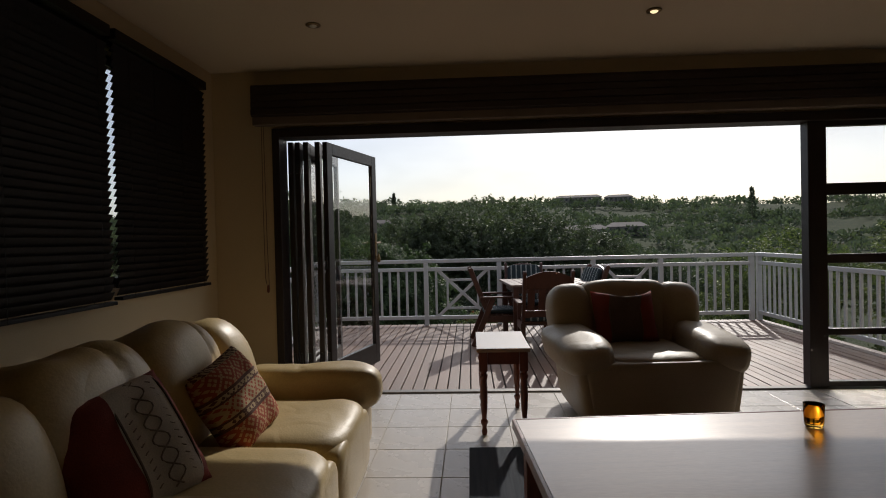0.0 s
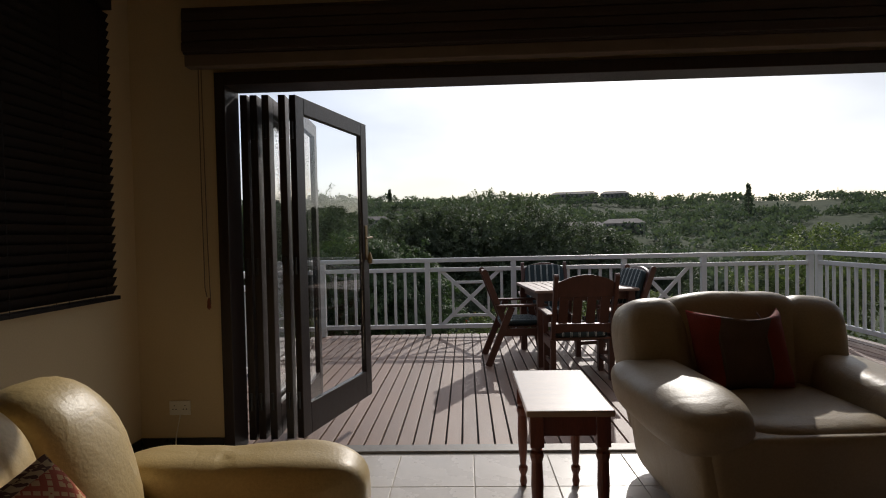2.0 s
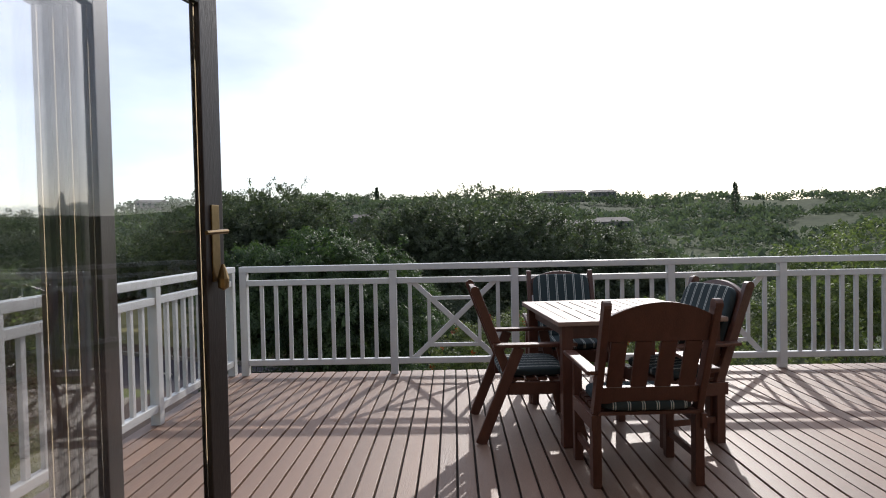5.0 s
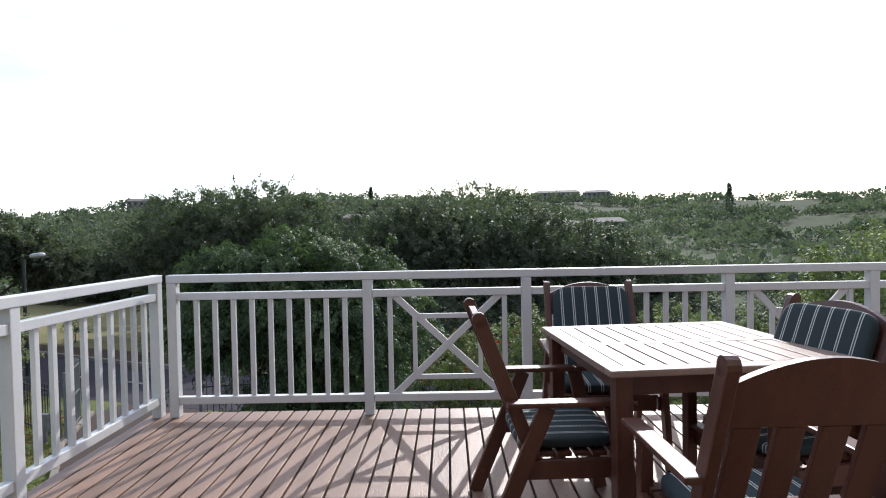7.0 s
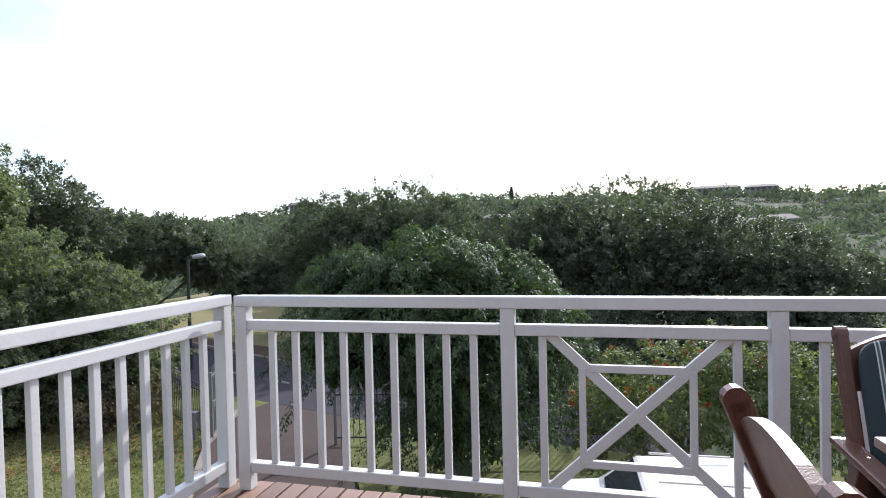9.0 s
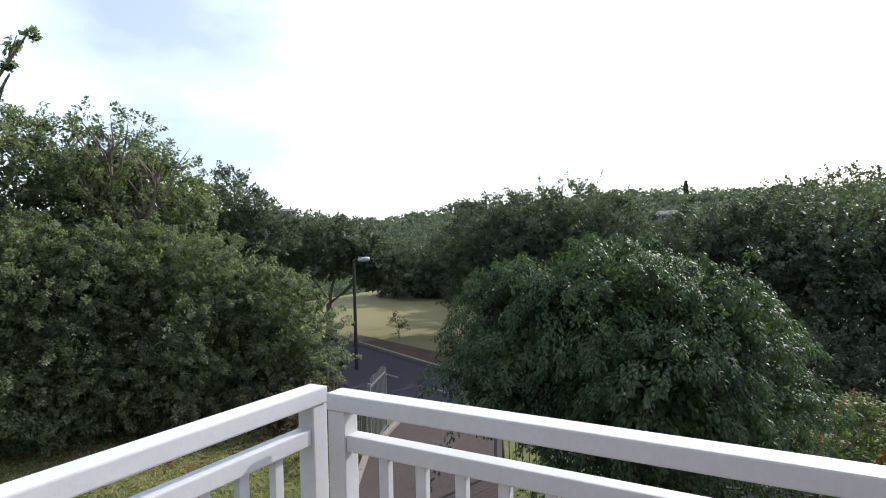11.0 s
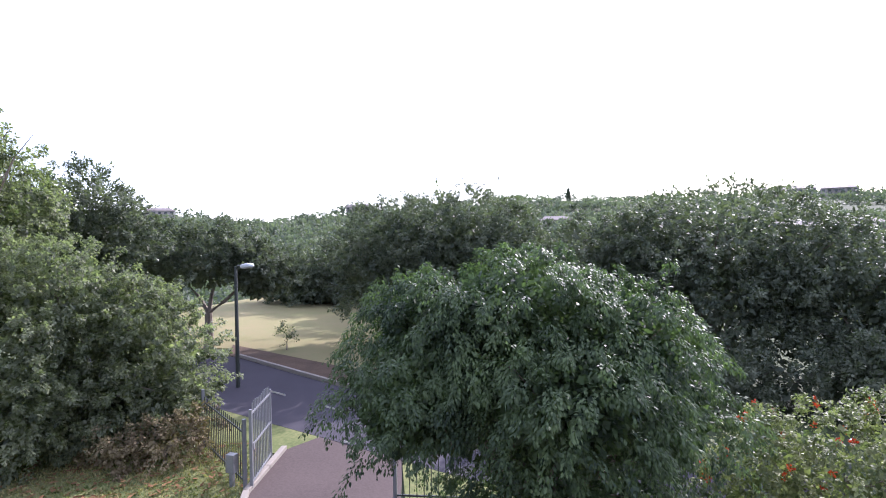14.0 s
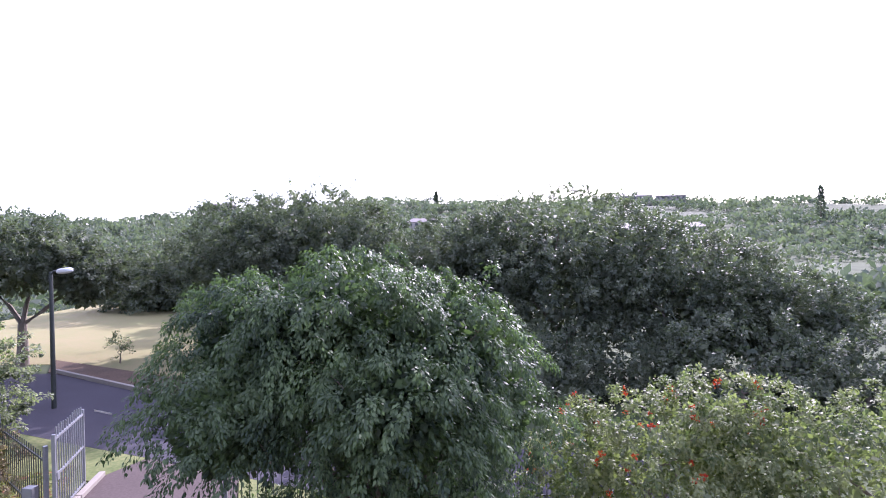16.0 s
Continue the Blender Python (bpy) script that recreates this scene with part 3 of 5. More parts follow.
def coffee_table():
    d = thing("coffee_table", pose(0.25, 1.33, 0, 0, 0, 4), "low varnished pale wooden coffee table with dark edge", "coffee table")
    part("tabletop", box(B(), 0, 1.75, 0, 1.08, 0.43, 0.46, 0.003), M_PINE, d)
    part("edge", box(B(), -0.014, -0.0005, -0.01, 1.09, 0.42, 0.461, 0.003), M_REDWOOD, d)
    part("edge", box(B(), 0, 1.75, 1.0805, 1.094, 0.42, 0.461, 0.003), M_REDWOOD, d)
    for x in (0.06, 1.69):
        for y in (0.06, 1.02):
            part("leg", box(B(), x - 0.035, x + 0.035, y - 0.035, y + 0.035, 0, 0.429, 0.005), M_REDWOOD, d)
    part("apron", box(B(), 0.05, 0.07, 0.096, 0.984, 0.34, 0.429), M_REDWOOD, d)
    part("apron", box(B(), 0.096, 1.654, 1.01, 1.03, 0.34, 0.429), M_REDWOOD, d)


coffee_table()
rg = struct("rug", box(B(), -0.03, 2.2, 0.9, 3.33, 0.0005, 0.011, 0.003), M_RUG, "dark blue and grey striped woven rug", "rug")
rg["kind"] = "thing"
for x, y in ((1.32, 2.29), (1.60, 1.86)):
    g = B()
    lathe(g, [(0.030, 0.0), (0.034, 0.01), (0.037, 0.09), (0.034, 0.09), (0.030, 0.014), (0.001, 0.012)], 24)
    t = thing("amber_tumbler", pose(x, y, 0.461), "small amber glass tumbler on the coffee table", "glass", "amber glasses")
    part("bowl", g, M_AMBER, t, smooth=True)


def kilim(name):
    """Woven bands of rust, cream and brown with small lozenges."""
    m = bpy.data.materials.new(name)
    m.use_nodes = True
    n, l = m.node_tree.nodes, m.node_tree.links
    b = n["Principled BSDF"]
    b.inputs["Roughness"].default_value = 0.9
    tc, sp = n.new("ShaderNodeTexCoord"), n.new("ShaderNodeSeparateXYZ")
    l.new(tc.outputs["Object"], sp.inputs[0])

    def math_node(op, a, c=None, v=0.0):
        k = n.new("ShaderNodeMath")
        k.operation = op
        l.new(a, k.inputs[0])
        if c is not None:
            l.new(c, k.inputs[1])
        else:
            k.inputs[1].default_value = v
        return k.outputs[0]
    x, z = math_node("MULTIPLY", sp.outputs[0], v=1 / 0.09), math_node("MULTIPLY", sp.outputs[2], v=1 / 0.09)
    fx, fz = math_node("PINGPONG", x, v=0.5), math_node("PINGPONG", z, v=0.5)
    loz = math_node("ADD", fx, fz)
    rings = math_node("GREATER_THAN", math_node("PINGPONG", math_node("MULTIPLY", loz, v=3.0), v=0.5), v=0.28)
    cross = math_node("GREATER_THAN", math_node("PINGPONG", math_node("MULTIPLY", math_node("SUBTRACT", fx, fz), v=4.0), v=0.5), v=0.12)
    motif = math_node("MULTIPLY", rings, cross)
    row = math_node("MULTIPLY", math_node("ADD", sp.outputs[2], v=0.2), v=2.5)

    def bands(cols):
        ramp = n.new("ShaderNodeValToRGB")
        ramp.color_ramp.interpolation = "CONSTANT"
        cr = ramp.color_ramp.elements
        cr[0].color, cr[1].position, cr[1].color = (*cols[0][1], 1), cols[1][0], (*cols[1][1], 1)
        for p, c in cols[2:]:
            cr.new(p).color = (*c, 1)
        l.new(row, ramp.inputs[0])
        return ramp.outputs[0]
    rust, cream, brown, pale = (0.36, 0.07, 0.03), (0.50, 0.36, 0.20), (0.10, 0.035, 0.02), (0.55, 0.34, 0.17)
    mix = n.new("ShaderNodeMix")
    mix.data_type = "RGBA"
    l.new(bands(((0, brown), (0.07, rust), (0.33, brown), (0.36, cream), (0.41, brown), (0.43, cream), (0.60, brown), (0.62, cream), (0.67, brown), (0.70, rust), (0.93, cream), (0.97, brown))), mix.inputs["A"])
    l.new(bands(((0, cream), (0.07, pale), (0.33, brown), (0.36, brown), (0.41, brown), (0.43, rust), (0.60, brown), (0.62, brown), (0.67, brown), (0.70, pale), (0.93, brown), (0.97, cream))), mix.inputs["B"])
    l.new(motif, mix.inputs["Factor"]), l.new(mix.outputs["Result"], b.inputs["Base Color"])
    ns, bp = n.new("ShaderNodeTexNoise"), n.new("ShaderNodeBump")
    ns.inputs["Scale"].default_value, bp.inputs["Strength"].default_value = 260, 0.4
    l.new(tc.outputs["Object"], ns.inputs[0]), l.new(ns.outputs[0], bp.inputs["Height"]), l.new(bp.outputs[0], b.inputs["Normal"])
    return m


M_KILIM = kilim("kilim_weave")


def scatter(name, m, w, h, mats, label, sink=0.0, mid=-0.02, half=0.24, stitched=False):
    """A cushion whose middle panel may differ from its outer bands."""
    d = thing(name, m, label, "cushion")
    ob = part("cover", pillow(B(), w, h, 0.17, sink=sink), mats[0], d, smooth=True)
    if len(mats) > 1:
        ob.data.materials.append(mats[1])
        for p in ob.data.polygons:
            if abs(p.center.x - mid) < w * half:
                p.material_index = 1
        face = lambda x, z: -0.085 * max(0.0, (1 - (2 * x / w) ** 4) * (1 - (2 * z / h) ** 4)) ** 0.5 - 0.007
        if stitched:
            for side in (-1, 1):
                pts = [(mid + side * 0.032 * math.sin(k * 0.62), k / 16 * h * 0.42) for k in range(-16, 17)]
                part("embroidery", tube(B(), [(x, face(x, z), z) for x, z in pts], [0.003] * len(pts), 5), M_THREAD, d)
                for k in range(-6, 7):
                    x, z = mid + side * w * half * 0.72, k * h * 0.062
                    part("stitch", tube(B(), [(x, face(x, z), z), (x - side * 0.014, face(x - side * 0.014, z + 0.008), z + 0.008)], [0.0025, 0.002], 5), M_THREAD, d)
        for x in (-half * w + mid, half * w + mid):
            pts = [(x, -0.094 * (max(0, (1 - (2 * x / w) ** 4) * (1 - (k / 8) ** 4))) ** 0.5 - 0.003, k / 8 * h / 2 * 0.93) for k in range(-7, 8)]
            part("piping", tube(B(), pts, [0.004] * len(pts), 6), M_HEM, d)
    return d


scatter("kilim_cushion", pose(-1.03, 2.43, 0.545, -26, 0, 78) @ pose(0, 0, 0, 0, -13, 0), 0.36, 0.40, (M_KILIM,), "patterned kilim cushion in rust, cream and brown, leaning on the sofa")
scatter("banded_cushion", pose(-1.12, 1.76, 0.57, -32, 0, 64) @ pose(0, 0, 0, 0, -7, 0), 0.47, 0.44, (M_RED, M_GREYCLOTH), "dark red cushion with a grey embroidered middle band, on the sofa", 0.03, 0.08, 0.21, True)
scatter("banded_cushion", pose(1.08, 4.12, 0.64, -22, 0, 4), 0.44, 0.40, (M_RED, M_TAUPE), "dark red cushion with a dark taupe middle panel, on the armchair", 0.17)


# ---- deck ----
DX0, DX1, DY0, DY1 = -2.42, 4.66, Y1 + 0.265, 9.46
deck = thing("deck", pose(0, 0, 0), "weathered reddish timber deck of long boards with dark gaps", "deck", kind="structure")
jo = B()
for i in range(9):
    y = DY0 + 0.03 + i * (DY1 - DY0 - 0.1) / 8
    box(jo, DX0, DX1, y, y + 0.05, DECK_Z - 0.20, DECK_Z - 0.05)
part("joist", jo, M_JOIST, deck)
# added dark sheet: stands in for the shade seen through the board gaps
part("gap_shade_sheet", box(B(), DX0 + 0.002, DX1 - 0.002, DY0 + 0.002, DY1 - 0.002, DECK_Z - 0.048, DECK_Z - 0.034), M_JOIST, deck, "added dark sheet below the boards, standing in for shade in the gaps")
part("fascia", box(B(), DX0, DX1, DY1 + 0.001, DY1 + 0.03, DECK_Z - 0.24, DECK_Z - 0.03, 0.003), M_JOIST, deck)
part("fascia", box(B(), DX0 - 0.031, DX0 - 0.001, DY0, DY1 + 0.03, DECK_Z - 0.24, DECK_Z - 0.03, 0.003), M_JOIST, deck)
for x in (DX0 + 0.1, 1.1, DX1 - 0.1):
    part("pier", box(B(), x - 0.1, x + 0.1, DY1 - 0.5, DY1 - 0.3, GROUND, DECK_Z - 0.205, 0.01), M_KERB, deck)

RAIL_Z = 0.905
FRONT = ((-2.20, "p"), (-0.73, "x"), (0.46, "p"), (1.97, "x"), (3.04, "p"), (4.46, ""))


def rail_run(name, m, posts, label):
    """A white railing along local x with the posts at the given places; 'x' bays carry a crossed brace."""
    d = thing(name, m, label, "railing", "deck railings")
    H = RAIL_Z - DECK_Z
    x0, x1 = posts[0][0], posts[-1][0]
    part("top_rail", box(B(), x0 - 0.035, x1 + 0.035, -0.04, 0.04, H - 0.058, H, 0.006), M_WHITE, d)
    bal = mesh_of("baluster", box(B(), -0.018, 0.018, -0.014, 0.014, 0.155, H - 0.192, 0.003), M_WHITE)
    for i, (x, kind) in enumerate(posts):
        part("post", box(B(), x - 0.035, x + 0.035, -0.035, 0.035, 0.0, H - 0.059, 0.005), M_WHITE, d)
        if not kind:
            continue
        e = posts[i + 1][0]
        part("middle_rail", box(B(), x + 0.036, e - 0.036, -0.028, 0.028, H - 0.19, H - 0.135, 0.005), M_WHITE, d)
        part("bottom_rail", box(B(), x + 0.036, e - 0.036, -0.028, 0.028, 0.098, 0.154, 0.005), M_WHITE, d)
        w = e - x - 0.07
        if kind == "p":
            n = max(2, round(w / 0.14) - 1)
            for k in range(n):
                b = new("baluster", bal)
                b.parent, b.location = d, (x + 0.035 + w * (k + 1) / (n + 1), 0, 0)
        else:
            lo, hi = 0.155, H - 0.191
            for q in (x + 0.035 + 0.13, e - 0.035 - 0.13):
                b = new("baluster", bal)
                b.parent, b.location = d, (q, 0, 0)
            a0, a1 = x + 0.035 + 0.15, e - 0.035 - 0.15
            part("brace", bar(B(), (a0, 0.0, lo - 0.02), (a1, 0.0, hi + 0.02), 0.05, 0.022, 0.003, (0, 1, 0)), M_WHITE, d)
            part("brace", bar(B(), (a0, 0.004, hi + 0.02), (a1, 0.004, lo - 0.02), 0.05, 0.022, 0.003, (0, 1, 0)), M_WHITE, d)
            g = (a1 - a0)
            for z in (hi - 0.15, lo + 0.12):
                t = (z - lo) / (hi - lo)
                f = abs(t - 0.5)
                part("cross_bar", box(B(), (a0 + a1) / 2 - g * f + 0.03, (a0 + a1) / 2 + g * f - 0.03, -0.012, 0.012, z - 0.018, z + 0.018, 0.003), M_WHITE, d)
            for sx in (-1, 1):
                qx = (a0 + a1) / 2 + sx * g * 0.30
                part("upright", box(B(), qx - 0.016, qx + 0.016, -0.013, 0.013, lo + 0.12, hi - 0.15, 0.003), M_WHITE, d)
    return d


rail_run("railing", pose(0, 9.36, DECK_Z), FRONT, "white painted timber railing with balusters and crossed panels")
rail_run("railing", pose(-2.335, 9.36, DECK_Z, 0, 0, -90), ((0.0, "p"), (1.45, "p"), (2.95, "p"), (4.45, "")), "white painted timber railing with square balusters, along the deck's short side")
rail_run("railing", pose(4.575, 9.36, DECK_Z, 0, 0, -90), ((0.0, "p"), (1.5, "p"), (3.0, "p"), (4.45, "")), "white painted timber railing with square balusters, along the deck's far side")


def stripes(name):
    m = bpy.data.materials.new(name)
    m.use_nodes = True
    n, l = m.node_tree.nodes, m.node_tree.links
    b = n["Principled BSDF"]
    b.inputs["Roughness"].default_value = 0.85
    tc, sp, k, g, mix = n.new("ShaderNodeTexCoord"), n.new("ShaderNodeSeparateXYZ"), n.new("ShaderNodeMath"), n.new("ShaderNodeValToRGB"), n.new("ShaderNodeTexNoise")
    l.new(tc.outputs["Object"], sp.inputs[0])
    k.operation, k.inputs[1].default_value = "MULTIPLY", 1 / 0.075
    fr = n.new("ShaderNodeMath")
    fr.operation = "FRACT"
    l.new(sp.outputs[0], k.inputs[0]), l.new(k.outputs[0], fr.inputs[0]), l.new(fr.outputs[0], g.inputs[0])
    g.color_ramp.interpolation = "CONSTANT"
    e = g.color_ramp.elements
    e[0].color, e[1].color, e[1].position = (0.018, 0.032, 0.036, 1), (0.48, 0.48, 0.45, 1), 0.42
    for p, c in ((0.48, (0.05, 0.09, 0.09, 1)), (0.58, (0.48, 0.48, 0.45, 1)), (0.64, (0.018, 0.032, 0.036, 1))):
        q = e.new(p)
        q.color = c
    l.new(g.outputs[0], b.inputs["Base Color"])
    mix.inputs["Scale"].default_value = 200
    bp = n.new("ShaderNodeBump")
    bp.inputs["Strength"].default_value = 0.3
    l.new(tc.outputs["Object"], mix.inputs[0]), l.new(mix.outputs[0], bp.inputs["Height"]), l.new(bp.outputs[0], b.inputs["Normal"])
    return m


M_STRIPE = stripes("green_striped_canvas")


def patio_chair(m, label, cushion_back, straight=False):
    """An armchair of slatted teak, facing +y, origin under the seat's middle."""
    d = thing("patio_chair", m, label, "chair", "chairs round the patio table")
    W = 0.29
    for s in (-1, 1):
        if straight:
            part("rear_leg", box(B(), s * (W - 0.018) - 0.024, s * (W - 0.018) + 0.024, -0.185, -0.125, 0.0, 0.40, 0.004), M_TEAK, d)
            part("front_leg", box(B(), s * (W - 0.018) - 0.024, s * (W - 0.018) + 0.024, 0.20, 0.25, 0.0, 0.62, 0.004), M_TEAK, d)
            part("stretcher", box(B(), s * (W - 0.018) - 0.011, s * (W - 0.018) + 0.011, -0.124, 0.199, 0.13, 0.17, 0.003), M_TEAK, d)
        else:
            part("rear_leg", bar(B(), (s * (W + 0.018), -0.36, 0.0), (s * (W + 0.018), -0.10, 0.62), 0.034, 0.07, 0.006), M_TEAK, d)
            part("front_leg", bar(B(), (s * (W + 0.018), 0.30, 0.0), (s * (W + 0.018), 0.17, 0.62), 0.034, 0.07, 0.006), M_TEAK, d)
        part("back_post", tube(bar(B(), (s * (W - 0.018), -0.13, 0.33), (s * (W - 0.018), -0.375, 0.985), 0.038, 0.06, 0.006), [(s * (W - 0.037), -0.376, 0.985), (s * (W + 0.001), -0.376, 0.985)], [0.03, 0.03], 12), M_TEAK, d)
        part("arm", box(B(), s * (W + 0.018) - 0.036, s * (W + 0.018) + 0.036, -0.27, 0.27, 0.621, 0.645, 0.008), M_TEAK, d)
        part("side_rail", box(B(), s * W - 0.014, s * W + 0.014, -0.20, 0.21, 0.31, 0.39, 0.003), M_TEAK, d)
    part("front_rail", box(B(), -W + 0.025, W - 0.025, 0.19, 0.215, 0.31, 0.39, 0.003), M_TEAK, d)
    for i in range(6):
        y = -0.20 + 0.075 * i
        part("seat_slat", box(B(), -W + 0.024, W - 0.024, y, y + 0.062, 0.391, 0.41, 0.003), M_TEAK, d)
    def at(z):
        return -0.164 - (z - 0.42) / 0.565 * 0.211
    part("lower_rail", bar(B(), (-W + 0.024, at(0.50), 0.50), (W - 0.024, at(0.50), 0.50), 0.09, 0.026, 0.003, (0, 1, 0.2)), M_TEAK, d)
    top = B()
    n = 12
    rows = []
    for k in range(n + 1):
        x = -W + 0.038 + (2 * W - 0.076) * k / n
        h = 0.935 + 0.07 * (1 - (2 * k / n - 1) ** 2)
        ring = []
        for dy, z in ((-0.014, 0.80), (0.014, 0.80), (0.014, h), (-0.014, h)):
            ring.append(top.verts.new((x, at(z) + dy, z)))
        rows.append(ring)
    for r0, r1 in zip(rows, rows[1:]):
        for k in range(4):
            top.faces.new((r0[k], r0[(k + 1) % 4], r1[(k + 1) % 4], r1[k]))
    top.faces.new(rows[0]), top.faces.new(rows[-1][::-1])
    part("top_rail", top, M_TEAK, d)
    for k in range(4):
        x = -0.189 + 0.126 * k
        part("back_slat", bar(B(), (x, at(0.546), 0.546), (x, at(0.799), 0.799), 0.082, 0.018, 0.003), M_TEAK, d)
    part("seat_cushion", soft(B(), (0, 0.0, 0.44), (0.50, 0.44, 0.06), 5), M_STRIPE, d, "green and white striped canvas seat cushion", True)
    if cushion_back:
        part("back_cushion", soft(B(), (0, at(0.72) + 0.055, 0.72), (0.49, 0.06, 0.55), 7, (20.5, 0, 0)), M_STRIPE, d, "green and white striped canvas back cushion", True)
    return d


patio_chair(pose(0.87, 6.94, DECK_Z, 0, 0, 2), "dark teak patio armchair with slatted back, drawn up to the table", False, True)
patio_chair(pose(0.37, 7.74, DECK_Z, 0, 0, -88), "dark teak patio armchair with splayed legs and striped seat cushion", False)
patio_chair(pose(1.32, 7.62, DECK_Z, 0, 0, 103), "dark teak patio armchair with striped back and seat cushions", True, True)
patio_chair(pose(0.80, 8.55, DECK_Z, 0, 0, 178), "dark teak patio armchair with striped back cushion, next to the railing", True)


def patio_table():
    d = thing("patio_table", pose(1.0, 7.87, DECK_Z, 0, 0, 5), "square slatted teak patio table with sunlit worn top", "table")
    H, R = 0.80, 0.505
    for s in (-1, 1):
        part("frame_rail", box(B(), -R - 0.04, R + 0.04, s * R - 0.04, s * R + 0.04, H - 0.03, H, 0.008), M_TEAKTOP, d)
        part("frame_rail", box(B(), s * R - 0.04, s * R + 0.04, -R + 0.041, R - 0.041, H - 0.03, H - 0.0005, 0.004), M_TEAKTOP, d)
        part("apron", box(B(), -R + 0.06, R - 0.06, s * (R - 0.05) - 0.012, s * (R - 0.05) + 0.012, H - 0.12, H - 0.031), M_TEAK, d)
        part("apron", box(B(), s * (R - 0.05) - 0.012, s * (R - 0.05) + 0.012, -R + 0.09, R - 0.09, H - 0.12, H - 0.031), M_TEAK, d)
        for q in (-1, 1):
            part("leg", box(B(), s * (R - 0.03) - 0.035, s * (R - 0.03) + 0.035, q * (R - 0.03) - 0.035, q * (R - 0.03) + 0.035, 0, H - 0.032, 0.005), M_TEAK, d)
    part("middle_rail", box(B(), -R + 0.041, R - 0.041, -0.03, 0.03, H - 0.028, H - 0.001, 0.003), M_TEAKTOP, d)
    w = (2 * R - 0.082) / 10
    for i in range(10):
        x = -R + 0.041 + w * i
        for a, b in ((-R + 0.044, -0.033), (0.033, R - 0.044)):
            part("slat", box(B(), x + 0.006, x + w - 0.006, a, b, H - 0.024, H - 0.002, 0.003), M_TEAKTOP, d)


patio_table()


# ---- ground and distance ----
def ridge(b):
    """How high the far ridge stands, in degrees, by bearing from straight ahead (right is positive)."""
    return float(np.interp(b, [-180, -75, -47, -37, -27, -12, 10, 28, 60, 180], [1.5, 2.4, 2.5, 1.6, 2.8, 3.5, 3.4, 2.4, 2.2, 1.5]))


def land(x, y):
    """Height of the ground: level round the house, a valley beyond, then the far ridge."""
    r = math.hypot(x, y - 8)
    b = math.degrees(math.atan2(x, y - 8))
    top = 1.4 + 460 * math.tan(radians(ridge(b)))
    z = float(np.interp(r, [0, 42, 110, 190, 460, 700, 2500, 4500], [GROUND, GROUND, -11, -8, top, top * 0.8, -10, -40]))
    if r > 60:
        z += min(1, (r - 60) / 100) * (3.5 * noise.noise(Vector((x / 70, y / 70, 0))) + 1.5 * noise.noise(Vector((x / 22, y / 22, 4))))
    elif r > 46:
        z += 0.15 * noise.noise(Vector((x / 6, y / 6, 2)))
    return z


gb = B()
radii = [2, 6, 12, 20, 30, 42, 50, 60, 75, 90, 110, 130, 150, 170, 190, 215, 240, 270, 300, 330, 360, 390, 420, 445, 460, 480, 520, 580, 650, 800, 1100, 1700, 2600, 4400]
N = 200
rings = [[gb.verts.new((r * math.sin(2 * math.pi * k / N), 8 + r * math.cos(2 * math.pi * k / N), land(r * math.sin(2 * math.pi * k / N), 8 + r * math.cos(2 * math.pi * k / N)))) for k in range(N)] for r in radii]
gb.faces.new(rings[0])
for r0, r1 in zip(rings, rings[1:]):
    for k in range(N):
        gb.faces.new((r0[k], r0[(k + 1) % N], r1[(k + 1) % N], r1[k]))
ground = struct("ground", gb, M_HILL, "grassy ground running down a valley to a wooded ridge", "ground")
for p in ground.data.polygons:
    p.use_smooth = True


def sheet(name, pts, z, mat, label, category, thick=0.03):
    b = B()
    lo, hi = [b.verts.new((x, y, z - thick)) for x, y in pts], [b.verts.new((x, y, z)) for x, y in pts]
    b.faces.new(hi)
    for k in range(len(pts)):
        q = (k + 1) % len(pts)
        b.faces.new((lo[k], lo[q], hi[q], hi[k]))
    return struct(name, b, mat, label, category)


lawn = sheet("lawn", [(-30, -4), (-2.6, -4), (-2.9, 13.0), (-5.4, 16.6), (-6.1, 18.7), (-9.3, 18.6), (-10.0, 20.2), (-12, 22.0), (-24, 26), (-30, 12)], GROUND + 0.03, M_GRASS, "garden lawn of green and dry patches", "lawn")
drive = sheet("driveway", [(-9.15, 18.2), (-9.9, 20.6), (-9.6, 22.3), (-7.2, 21.6), (-6.1, 18.9), (-4.6, 16.4), (-1.2, 16.2), (5, 17), (5, 10), (-4.2, 10), (-6.4, 13.4)], GROUND + 0.036, M_DRIVE, "worn tarred driveway leading through the gate", "driveway")
road = sheet("road", [(-26, 27.6), (-18.9, 29.6), (-12.0, 26.4), (-6, 24.2), (2, 22.4), (2, 19.3), (-5.0, 20.2), (-9.2, 21.5), (-12.0, 22.3), (-16.3, 23.6), (-24, 23.8)], GROUND + 0.042, M_ASPHALT, "dark asphalt road", "road")
field = sheet("field", [(-34, 30), (-20.5, 31.2), (-16, 30.0), (-11, 27.8), (-4, 25.6), (-6, 38), (-14, 56), (-36, 56)], GROUND + 0.024, M_DRYGRASS, "field of dry yellow grass beyond the road", "field")

